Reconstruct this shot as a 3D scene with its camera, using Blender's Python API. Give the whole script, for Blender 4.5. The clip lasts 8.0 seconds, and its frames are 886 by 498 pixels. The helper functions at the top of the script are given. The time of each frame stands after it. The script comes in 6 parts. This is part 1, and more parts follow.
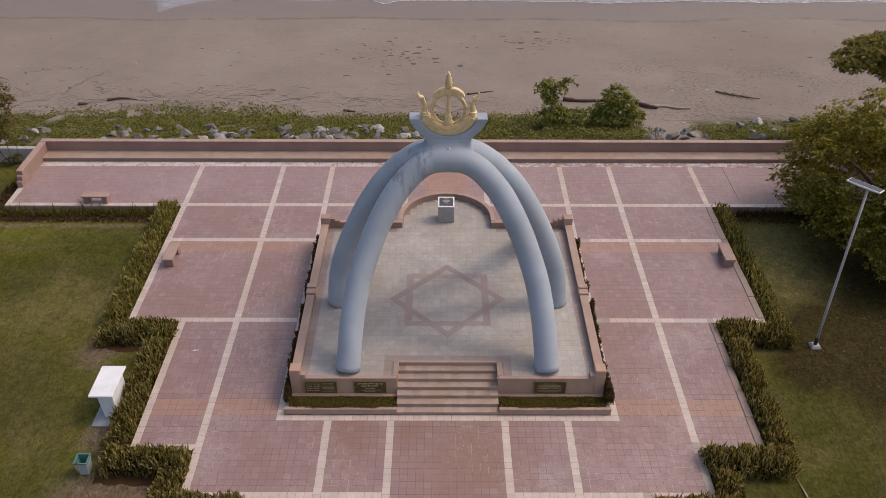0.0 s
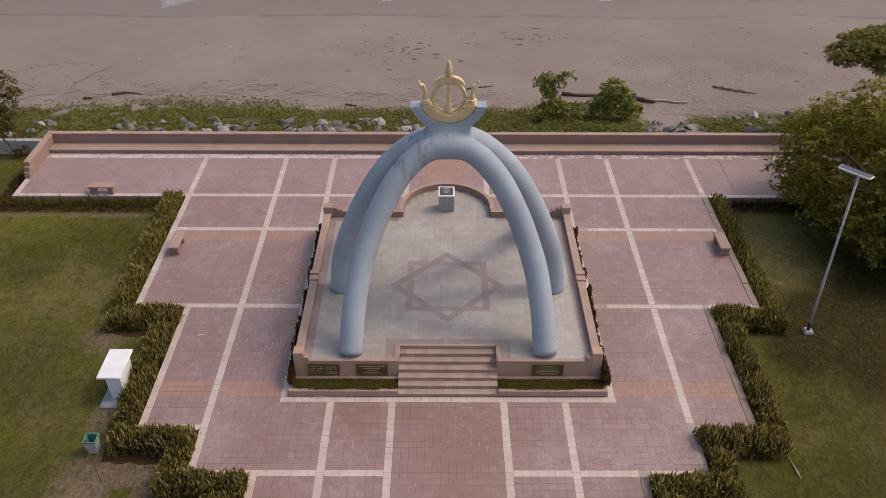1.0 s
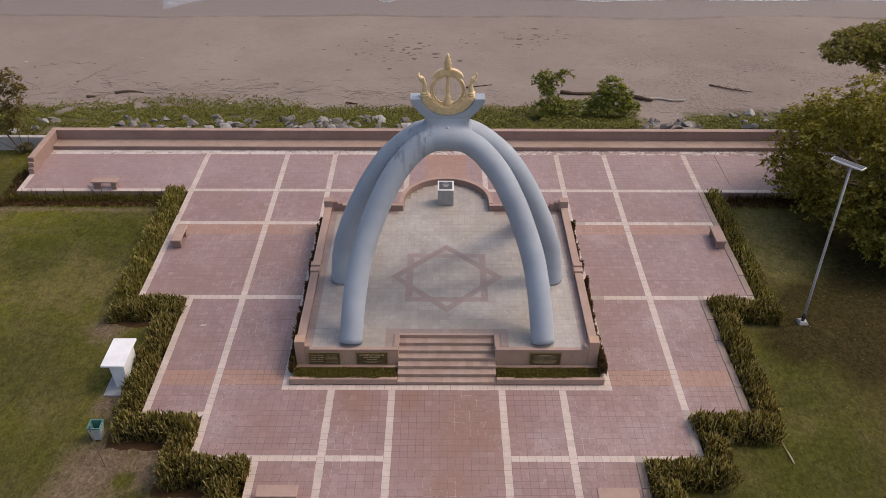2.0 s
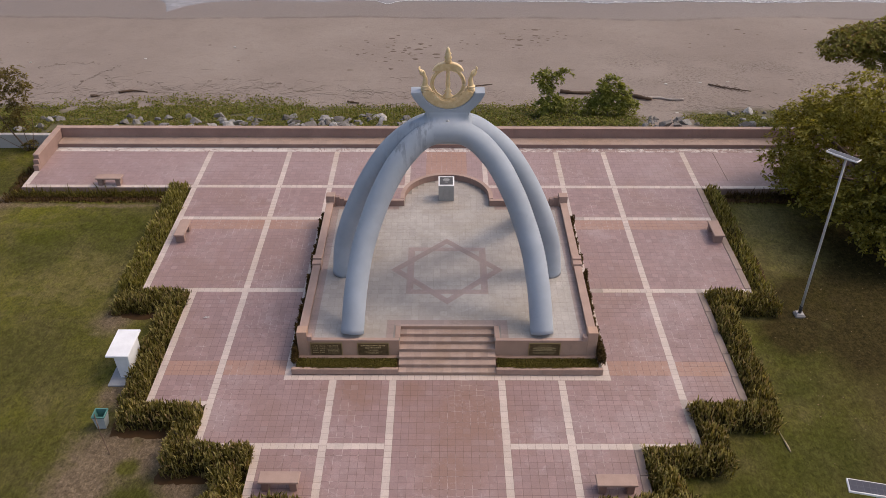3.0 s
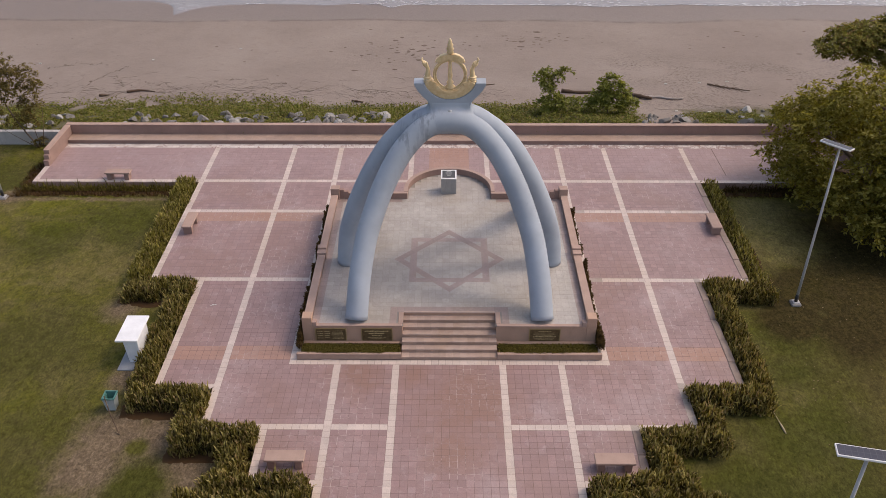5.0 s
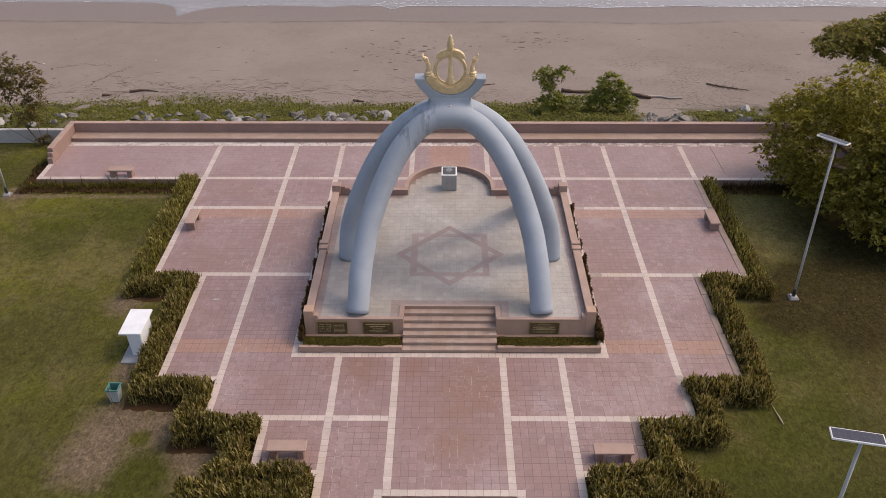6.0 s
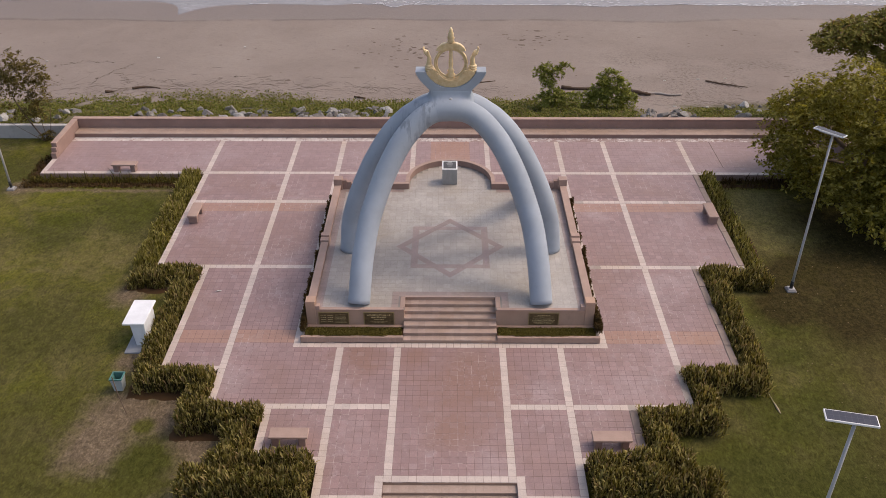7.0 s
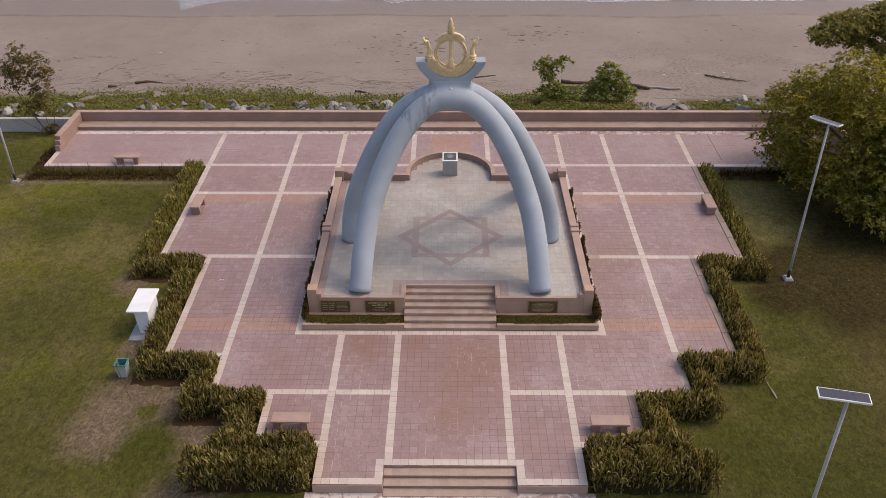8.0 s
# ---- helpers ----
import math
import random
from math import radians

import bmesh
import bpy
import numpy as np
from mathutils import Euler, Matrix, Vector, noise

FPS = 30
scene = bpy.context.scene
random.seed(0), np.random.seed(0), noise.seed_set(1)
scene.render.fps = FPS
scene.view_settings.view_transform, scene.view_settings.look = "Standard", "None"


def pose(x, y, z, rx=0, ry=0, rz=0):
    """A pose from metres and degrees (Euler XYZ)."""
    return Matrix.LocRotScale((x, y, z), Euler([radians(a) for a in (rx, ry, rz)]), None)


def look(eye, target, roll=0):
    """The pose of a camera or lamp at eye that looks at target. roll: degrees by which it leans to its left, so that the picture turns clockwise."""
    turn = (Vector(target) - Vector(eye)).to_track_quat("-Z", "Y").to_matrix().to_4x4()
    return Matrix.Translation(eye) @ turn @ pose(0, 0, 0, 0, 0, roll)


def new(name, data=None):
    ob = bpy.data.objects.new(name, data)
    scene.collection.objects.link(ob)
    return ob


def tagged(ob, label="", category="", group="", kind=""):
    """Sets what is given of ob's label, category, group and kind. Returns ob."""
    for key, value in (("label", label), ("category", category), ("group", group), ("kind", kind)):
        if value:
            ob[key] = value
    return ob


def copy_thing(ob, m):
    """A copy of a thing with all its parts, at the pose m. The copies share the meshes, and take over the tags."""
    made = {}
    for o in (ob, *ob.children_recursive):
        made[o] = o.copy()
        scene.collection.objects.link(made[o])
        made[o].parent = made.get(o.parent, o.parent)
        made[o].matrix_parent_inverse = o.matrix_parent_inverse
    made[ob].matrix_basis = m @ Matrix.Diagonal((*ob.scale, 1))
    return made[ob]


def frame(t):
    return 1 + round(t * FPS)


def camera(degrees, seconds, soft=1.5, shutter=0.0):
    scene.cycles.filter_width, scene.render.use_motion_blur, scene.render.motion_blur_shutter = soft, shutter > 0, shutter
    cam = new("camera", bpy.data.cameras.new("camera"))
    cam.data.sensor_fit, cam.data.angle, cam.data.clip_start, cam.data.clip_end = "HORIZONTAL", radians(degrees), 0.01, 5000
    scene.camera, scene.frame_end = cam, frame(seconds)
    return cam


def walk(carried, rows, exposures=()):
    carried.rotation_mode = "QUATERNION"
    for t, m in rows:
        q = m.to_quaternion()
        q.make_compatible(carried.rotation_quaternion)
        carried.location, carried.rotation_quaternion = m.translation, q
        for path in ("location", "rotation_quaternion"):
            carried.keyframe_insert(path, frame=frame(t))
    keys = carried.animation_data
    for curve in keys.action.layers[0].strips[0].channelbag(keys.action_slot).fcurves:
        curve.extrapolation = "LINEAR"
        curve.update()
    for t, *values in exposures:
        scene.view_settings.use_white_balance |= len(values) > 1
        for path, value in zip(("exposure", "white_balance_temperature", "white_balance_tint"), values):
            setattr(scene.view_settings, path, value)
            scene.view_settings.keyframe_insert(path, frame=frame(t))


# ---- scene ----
# ---------------------------------------------------------------- camera
cam = camera(55.0, 8.0, soft=0.4)
PATH = [
    (0, (-0.224, -24.871, 20.772), (-0.22, -23.238, 19.618), 0.2),
    (0.5, (-0.227, -25.338, 20.745), (-0.223, -23.705, 19.591), 0.2),
    (1, (-0.219, -25.719, 20.685), (-0.216, -24.084, 19.535), 0.2),
    (1.5, (-0.203, -26.064, 20.614), (-0.2, -24.425, 19.468), 0.2),
    (3, (-0.141, -26.978, 20.309), (-0.142, -25.326, 19.181), 0.1),
    (3.5, (-0.13, -27.251, 20.237), (-0.134, -25.597, 19.113), 0.0),
    (4, (-0.119, -27.519, 20.15), (-0.125, -25.861, 19.032), -0.0),
    (4.5, (-0.105, -27.752, 20.082), (-0.113, -26.09, 18.969), -0.0),
    (6, (-0.063, -28.439, 19.83), (-0.075, -26.767, 18.732), -0.1),
    (6.5, (-0.061, -28.669, 19.758), (-0.074, -26.995, 18.663), -0.1),
    (7, (-0.048, -28.908, 19.681), (-0.062, -27.234, 18.587), -0.1),
    (7.5, (-0.029, -29.169, 19.6), (-0.044, -27.495, 18.506), -0.1),
    (8, (-0.004, -29.417, 19.508), (-0.021, -27.743, 18.414), -0.2),
]
walk(cam, [(t, look(eye, target, roll)) for t, eye, target, roll in PATH],
     exposures=[(0.0, 0.16, 7200, 13), (4.0, 0.33, 7200, 13), (8.0, 0.35, 7200, 13)])

# ---------------------------------------------------------------- light
SUN_EL, SUN_AZ = radians(52), radians(74)      # elevation; azimuth clockwise from +y
world = bpy.data.worlds.new("sky")
scene.world = world
world.use_nodes = True
wn = world.node_tree
sky = wn.nodes.new("ShaderNodeTexSky")
sky.sky_type, sky.sun_disc = "NISHITA", False
sky.sun_elevation, sky.sun_rotation = SUN_EL, SUN_AZ
sky.dust_density, sky.air_density, sky.ozone_density = 4.0, 1.0, 1.0
wn.links.new(sky.outputs[0], wn.nodes["Background"].inputs[0])
wn.nodes["Background"].inputs[1].default_value = 0.162
sun = new("sun", bpy.data.lights.new("sun", "SUN"))
sun.data.energy, sun.data.angle, sun.data.color = 0.60, radians(10), (1.0, 0.93, 0.86)
sun.matrix_world = look((math.sin(SUN_AZ) * math.cos(SUN_EL) * 60, math.cos(SUN_AZ) * math.cos(SUN_EL) * 60, math.sin(SUN_EL) * 60), (0, 0, 0))


# ---------------------------------------------------------------- materials
class Mat:
    """A node material with a few short cuts."""

    def __init__(self, name, rough=0.8, metal=0.0, spec=0.3):
        self.m = bpy.data.materials.new(name)
        self.m.use_nodes = True
        self.t = self.m.node_tree
        self.b = self.t.nodes["Principled BSDF"]
        self.b.inputs["Roughness"].default_value = rough
        self.b.inputs["Metallic"].default_value = metal
        self.b.inputs["Specular IOR Level"].default_value = spec
        self.coord = self.t.nodes.new("ShaderNodeTexCoord").outputs["Object"]

    def node(self, kind, **values):
        n = self.t.nodes.new(kind)
        for k, v in values.items():
            n.inputs[k].default_value = v
        return n

    def link(self, a, b):
        self.t.links.new(a, b)

    def noise(self, scale, detail=4.0, rough=0.6, distort=0.0, stretch=None):
        n = self.node("ShaderNodeTexNoise", Scale=scale, Detail=detail, Roughness=rough, Distortion=distort)
        if stretch:
            mp = self.t.nodes.new("ShaderNodeMapping")
            mp.inputs["Scale"].default_value = stretch
            self.link(self.coord, mp.inputs[0])
            self.link(mp.outputs[0], n.inputs["Vector"])
        else:
            self.link(self.coord, n.inputs["Vector"])
        return n.outputs["Fac"]

    def ramp(self, fac, *stops):
        r = self.t.nodes.new("ShaderNodeValToRGB")
        e = r.color_ramp.elements
        while len(e) < len(stops):
            e.new(0.5)
        for el, (p, c) in zip(e, stops):
            el.position, el.color = p, (*c, 1) if len(c) == 3 else c
        self.link(fac, r.inputs[0])
        return r.outputs[0]

    def mask(self, fac, lo, hi):
        mr = self.node("ShaderNodeMapRange")
        mr.inputs["From Min"].default_value, mr.inputs["From Max"].default_value = lo, hi
        self.link(fac, mr.inputs["Value"])
        return mr.outputs[0]

    def mix(self, fac, a, b, mode="MIX"):
        n = self.t.nodes.new("ShaderNodeMix")
        n.data_type, n.blend_type = "RGBA", mode
        for sock, v in ((n.inputs[0], fac), (n.inputs[6], a), (n.inputs[7], b)):
            if isinstance(v, (int, float)):
                sock.default_value = v
            elif isinstance(v, tuple):
                sock.default_value = (*v, 1)
            else:
                self.link(v, sock)
        return n.outputs[2]

    def math(self, op, a, b=0.0):
        n = self.t.nodes.new("ShaderNodeMath")
        n.operation = op
        for sock, v in zip(n.inputs, (a, b)):
            if isinstance(v, (int, float)):
                sock.default_value = v
            else:
                self.link(v, sock)
        return n.outputs[0]

    def random(self):
        """One random value for each piece, whether an object or a loose island."""
        o = self.t.nodes.new("ShaderNodeObjectInfo").outputs["Random"]
        g = self.t.nodes.new("ShaderNodeNewGeometry").outputs["Random Per Island"]
        return self.math("FRACT", self.math("ADD", o, g))

    def xyz(self):
        s = self.t.nodes.new("ShaderNodeSeparateXYZ")
        self.link(self.coord, s.inputs[0])
        return s.outputs

    def color(self, c):
        if isinstance(c, tuple):
            self.b.inputs["Base Color"].default_value = (*c, 1)
        else:
            self.link(c, self.b.inputs["Base Color"])
        return self

    def rough(self, fac, lo, hi):
        mr = self.node("ShaderNodeMapRange")
        mr.inputs["To Min"].default_value, mr.inputs["To Max"].default_value = lo, hi
        self.link(fac, mr.inputs["Value"])
        self.link(mr.outputs[0], self.b.inputs["Roughness"])
        return self

    def bump(self, fac, strength=0.3, distance=0.01):
        n = self.node("ShaderNodeBump", Strength=strength, Distance=distance)
        self.link(fac, n.inputs["Height"])
        self.link(n.outputs[0], self.b.inputs["Normal"])
        return self

    def see_through(self, c, share, tint):
        """Lets a share of the light through, tinted, as thin leaves do."""
        thin = self.t.nodes.new("ShaderNodeBsdfTranslucent")
        self.link(self.mix(1.0, c, tint, "MULTIPLY"), thin.inputs[0])
        both = self.t.nodes.new("ShaderNodeMixShader")
        both.inputs[0].default_value = share
        self.link(self.b.outputs[0], both.inputs[1])
        self.link(thin.outputs[0], both.inputs[2])
        self.link(both.outputs[0], self.t.nodes["Material Output"].inputs[0])
        return self


def scaled(c, k):
    return tuple(min(1.0, v * k) for v in c)


def paver_mat(name, base, spread=0.16, pale=(0.42, 0.34, 0.33), pale_at=0.62, stain_at=None, paler_from=None):
    m = Mat(name, 0.55, spec=0.6)
    m.coord = m.t.nodes.new("ShaderNodeNewGeometry").outputs["Position"]
    r = m.random()
    c = m.ramp(r, (0.0, scaled(base, 1 - spread)), (0.45, base), (0.8, scaled(base, 1 + spread * 0.6)), (1.0, scaled(base, 1 + spread * 1.5)))
    big = m.noise(0.35, 5, 0.62)
    c = m.mix(m.math("MULTIPLY", m.mask(big, pale_at - 0.06, pale_at + 0.2), 0.55), c, pale)
    dark = m.noise(0.9, 6, 0.7, 0.6)
    c = m.mix(m.math("MULTIPLY", m.mask(dark, 0.50, 0.72), 0.42), c, scaled(base, 0.66))
    brown = m.noise(0.24, 4, 0.6, 0.5)
    c = m.mix(m.math("MULTIPLY", m.mask(brown, 0.50, 0.64), 0.55), c, (base[0] * 0.90, base[1] * 0.84, base[2] * 0.72))
    if stain_at:
        edge = None
        for x, y, size in stain_at:
            v = m.t.nodes.new("ShaderNodeVectorMath")
            v.operation = "DISTANCE"
            m.link(m.coord, v.inputs[0])
            v.inputs[1].default_value = (x, y, 0)
            d = m.math("DIVIDE", v.outputs["Value"], size)
            edge = d if edge is None else m.math("MINIMUM", edge, d)
        edge = m.math("ADD", edge, m.math("MULTIPLY", m.math("SUBTRACT", m.noise(0.9, 6, 0.7), 0.5), 1.7))
        c = m.mix(m.math("MULTIPLY", m.mask(edge, 1.0, 0.3), 0.85), c, (base[0] * 0.86, base[1] * 0.75, base[2] * 0.60))
    if paler_from:
        # paler and less red towards +y, with a ragged edge
        far = m.mask(m.math("ADD", m.xyz()[1], m.math("MULTIPLY", m.math("SUBTRACT", m.noise(0.35, 6, 0.7, 0.5), 0.5), 7.0)), paler_from, paler_from + 3.5)
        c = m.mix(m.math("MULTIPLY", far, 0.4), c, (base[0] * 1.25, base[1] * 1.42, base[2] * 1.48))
    # chalky wear, and single pavers that have faded
    chalk = m.noise(2.3, 7, 0.8, 1.5)
    c = m.mix(m.math("MULTIPLY", m.math("MULTIPLY", m.mask(chalk, 0.54, 0.66), m.mask(m.noise(0.3, 3, 0.5), 0.40, 0.56)), 0.4), c, pale)
    spot = m.noise(5.0, 6, 0.75, 0.4)
    c = m.mix(m.math("MULTIPLY", m.mask(spot, 0.50, 0.66), 0.35), c, scaled(base, 0.72))
    scratch = m.noise(3.5, 5, 0.7, 2.5, stretch=(0.35, 1.6, 1))
    c = m.mix(m.math("MULTIPLY", m.mask(scratch, 0.63, 0.69), 0.12), c, pale)
    faded = m.math("MULTIPLY", m.mask(m.math("FRACT", m.math("MULTIPLY", r, 7.31)), 0.90, 1.0), m.mask(m.noise(0.5, 3, 0.5), 0.42, 0.58))
    c = m.mix(m.math("MULTIPLY", faded, 0.2), c, pale)
    fine = m.noise(28, 6, 0.7)
    c = m.mix(0.45, c, m.ramp(fine, (0.3, (0.35, 0.35, 0.35)), (0.7, (0.66, 0.66, 0.66))), "OVERLAY")
    m.color(c).rough(m.mix(0.5, fine, m.noise(0.7, 5, 0.6)), 0.32, 0.72).bump(fine, 0.25, 0.003)
    return m.m


def render_mat(name, base, stain=None, rough=0.8):
    """Painted plaster or cast stone with grain, drips and stains."""
    m = Mat(name, rough)
    c = m.mix(m.mask(m.noise(0.8, 5, 0.65), 0.35, 0.7), scaled(base, 0.86), scaled(base, 1.1))
    drip = m.noise(2.2, 5, 0.7, 0.4, stretch=(1, 1, 0.22))
    c = m.mix(m.math("MULTIPLY", m.mask(drip, 0.55, 0.78), 0.55), c, stain or scaled(base, 0.6))
    fine = m.noise(35, 5, 0.7)
    c = m.mix(0.25, c, m.ramp(fine, (0.3, (0.38, 0.38, 0.38)), (0.7, (0.64, 0.64, 0.64))), "OVERLAY")
    m.color(c).rough(fine, rough - 0.15, min(1.0, rough + 0.12)).bump(fine, 0.3, 0.004)
    return m.m


def leaf_mat(name, *cols, rough=0.45, thin_share=0.42, spec=0.25):
    m = Mat(name, rough)
    n = len(cols) - 1
    c = m.ramp(m.random(), *[(i / n, col) for i, col in enumerate(cols)])
    c = m.mix(m.math("MULTIPLY", m.mask(m.noise(0.7, 4, 0.6), 0.35, 0.7), 0.3), c, scaled(cols[0], 0.75))
    m.color(c)
    m.b.inputs["Specular IOR Level"].default_value = spec
    m.see_through(c, thin_share, (1.0, 0.95, 0.55))
    return m.m


M_RED = paver_mat("red_paver", (0.281, 0.180, 0.173), 0.085, pale=(0.44, 0.36, 0.36), pale_at=0.58, stain_at=((0.6, -7.0, 2.4), (-3.2, -5.9, 1.3), (-1.2, -5.8, 0.9), (0.0, -9.3, 1.3)), paler_from=7.0)
M_ORANGE = paver_mat("orange_paver", (0.345, 0.200, 0.155), 0.03)
M_CREAM = paver_mat("cream_paver", (0.52, 0.43, 0.385), 0.08, pale=(0.6, 0.52, 0.47))
M_GREY_EDGE = paver_mat("weathered_edge_paver", (0.345, 0.290, 0.255), 0.10, pale=(0.42, 0.36, 0.33))


M_CURB = render_mat("weathered_kerb_stone", (0.295, 0.225, 0.192), (0.17, 0.125, 0.10), 0.85)


def peel_mat():
    """Red pavers whose pale paint flakes off."""
    m = Mat("peeling_paver", 0.75)
    c = m.mix(m.mask(m.noise(0.6, 4, 0.6), 0.4, 0.65), (0.30, 0.205, 0.185), (0.38, 0.31, 0.29))
    flake = m.math("ADD", m.noise(2.6, 7, 0.7, 1.2), m.math("MULTIPLY", m.mask(m.xyz()[0], 6.0, -8.0), 0.10))
    c = m.mix(m.math("MULTIPLY", m.mask(flake, 0.50, 0.55), 0.85), c, m.mix(m.random(), (0.52, 0.46, 0.43), (0.66, 0.61, 0.58)))
    m.color(c).bump(m.noise(20, 5, 0.7), 0.3, 0.004)
    return m.m


M_PEEL = peel_mat()
M_FLOOR = paver_mat("grey_green_paver", (0.338, 0.304, 0.278), 0.075, pale=(0.53, 0.50, 0.47), pale_at=0.51)
M_STAR = paver_mat("star_red_paver", (0.290, 0.220, 0.204), 0.10, pale_at=0.54)


def joint_mat():
    """Dark mortar with chalky white runs."""
    m = Mat("joint_mortar", 0.9)
    c = m.mix(m.noise(9, 4, 0.6), (0.135, 0.088, 0.078), (0.205, 0.138, 0.126))
    # sand and chalk fill the joints towards the terrace
    back = m.mask(m.math("ADD", m.xyz()[1], m.math("MULTIPLY", m.math("SUBTRACT", m.noise(0.5, 4, 0.6), 0.5), 6.0)), -4.0, 5.0)
    c = m.mix(m.math("MULTIPLY", back, 0.8), c, m.mix(m.noise(1.4, 5, 0.7), (0.22, 0.150, 0.143), (0.36, 0.285, 0.275)))
    run = m.math("MULTIPLY", m.mask(m.noise(0.33, 4, 0.6, 0.5), 0.46, 0.57), m.mask(m.noise(2.2, 5, 0.7), 0.46, 0.56))
    m.color(m.mix(m.math("MULTIPLY", run, 0.75), c, (0.60, 0.50, 0.48)))
    return m.m


M_JOINT = joint_mat()
M_BED = render_mat("grey_floor_mortar", (0.25, 0.225, 0.205), (0.34, 0.32, 0.30))
M_WALL = render_mat("pink_render", (0.305, 0.202, 0.172), (0.205, 0.13, 0.108))
M_FRONT = render_mat("platform_render", (0.455, 0.298, 0.222), (0.29, 0.185, 0.14))
M_KERB = render_mat("planter_kerb_tile", (0.40, 0.275, 0.222), (0.25, 0.165, 0.13))
M_SEAT = paver_mat("worn_seat_tile", (0.365, 0.265, 0.218), 0.06, pale=(0.46, 0.36, 0.31), pale_at=0.58)
M_COPING = render_mat("pale_pink_coping", (0.39, 0.272, 0.228), (0.29, 0.195, 0.16))
M_STEP = render_mat("stair_stone", (0.325, 0.218, 0.163), (0.46, 0.36, 0.31))
M_RISER = paver_mat("riser_tile", (0.37, 0.255, 0.20), 0.12, pale=(0.42, 0.33, 0.28), pale_at=0.55)
M_TREAD = paver_mat("pale_tread_tile", (0.375, 0.272, 0.228), 0.13, pale=(0.54, 0.44, 0.40), pale_at=0.55)
M_CONCRETE = render_mat("pale_concrete", (0.42, 0.37, 0.33))
M_FOOTING = render_mat("dull_concrete", (0.25, 0.235, 0.225))
M_WHITE = render_mat("white_paint", (0.84, 0.83, 0.84), (0.55, 0.53, 0.52), 0.5)
M_CLEAN = render_mat("clean_white_paint", (0.83, 0.84, 0.87), (0.78, 0.79, 0.82), 0.45)
M_STRAW = render_mat("dry_straw", (0.36, 0.29, 0.19), (0.50, 0.42, 0.32), 0.9)
M_DRYLEAF = render_mat("dry_leaf", (0.20, 0.145, 0.085), (0.30, 0.23, 0.15), 0.9)
M_WHITEWALL = render_mat("white_sea_wall", (0.47, 0.44, 0.43), (0.17, 0.15, 0.135))
# base slab of the white stand, with its shade put into the grey
M_GREYBOX = render_mat("grey_shaded_paint", (0.30, 0.31, 0.33), rough=0.6)
M_PLINTH = render_mat("grey_granite", (0.36, 0.36, 0.36), rough=0.5)


def rock_mat():
    m = Mat("boulder_grey", 0.9)
    m.coord = m.t.nodes.new("ShaderNodeNewGeometry").outputs["Position"]
    c = m.ramp(m.random(), (0.0, (0.135, 0.122, 0.113)), (0.5, (0.205, 0.192, 0.180)), (0.8, (0.29, 0.278, 0.265)), (1.0, (0.45, 0.435, 0.42)))
    n = m.noise(2.5, 7, 0.75)
    c = m.mix(m.mask(n, 0.45, 0.62), c, m.mix(0.6, c, (0.10, 0.09, 0.08)))
    m.color(c).bump(m.noise(9, 6, 0.7), 0.7, 0.06)
    return m.m


M_ROCK = rock_mat()
M_SOIL = render_mat("brown_soil", (0.058, 0.028, 0.009), (0.085, 0.048, 0.020), rough=0.95)
M_BARK = render_mat("grey_brown_bark", (0.17, 0.12, 0.09), rough=0.9)
M_DRIFT = render_mat("driftwood", (0.095, 0.062, 0.042), (0.34, 0.28, 0.24), 0.9)
M_PALEWOOD = render_mat("bleached_wood", (0.40, 0.35, 0.32), (0.16, 0.115, 0.085), 0.9)
M_STEEL = render_mat("galvanised_steel", (0.43, 0.425, 0.43), rough=0.45)
M_BLACK = render_mat("black_paint", (0.03, 0.03, 0.03), rough=0.5)
M_BIN = render_mat("green_plastic", (0.08, 0.215, 0.195), (0.30, 0.38, 0.38), 0.5)
M_BINPALE = render_mat("pale_grey_plastic", (0.42, 0.47, 0.49), (0.3, 0.36, 0.36), 0.5)
M_TWIG = render_mat("dead_stem", (0.15, 0.118, 0.095), rough=0.9)
M_DULLBROWN = render_mat("dull_sandy_brown", (0.135, 0.098, 0.078), (0.19, 0.150, 0.125), rough=0.95)
M_LITTER = render_mat("pale_litter", (0.62, 0.60, 0.57))


def blue_mat():
    m = Mat("blue_grey_paint", 0.75, spec=0.28)
    base = (0.350, 0.393, 0.455)
    c = m.mix(m.mask(m.noise(0.55, 4, 0.6), 0.35, 0.68), scaled(base, 0.88), scaled(base, 1.1))
    streak = m.noise(4.2, 4, 0.6, 0.1, stretch=(1.3, 0.5, 0.22))
    high = m.math("MULTIPLY", m.mask(m.xyz()[2], 5.2, 6.6), m.mask(m.xyz()[2], 7.6, 7.3))
    c = m.mix(m.math("MULTIPLY", m.mask(streak, 0.50, 0.60), m.math("MULTIPLY", high, m.math("MULTIPLY", m.mask(m.noise(1.1, 3, 0.5), 0.40, 0.54), m.mask(m.math("ABSOLUTE", m.math("ADD", m.xyz()[0], 1.15)), 1.25, 0.7)))), c, (0.235, 0.263, 0.30))
    scuff = m.noise(4.5, 6, 0.75, 0.8)
    c = m.mix(m.math("MULTIPLY", m.mask(scuff, 0.63, 0.74), 0.35), c, (0.20, 0.225, 0.255))
    fine = m.noise(22, 5, 0.7)
    m.color(c).rough(fine, 0.55, 0.82).bump(fine, 0.2, 0.004)
    return m.m


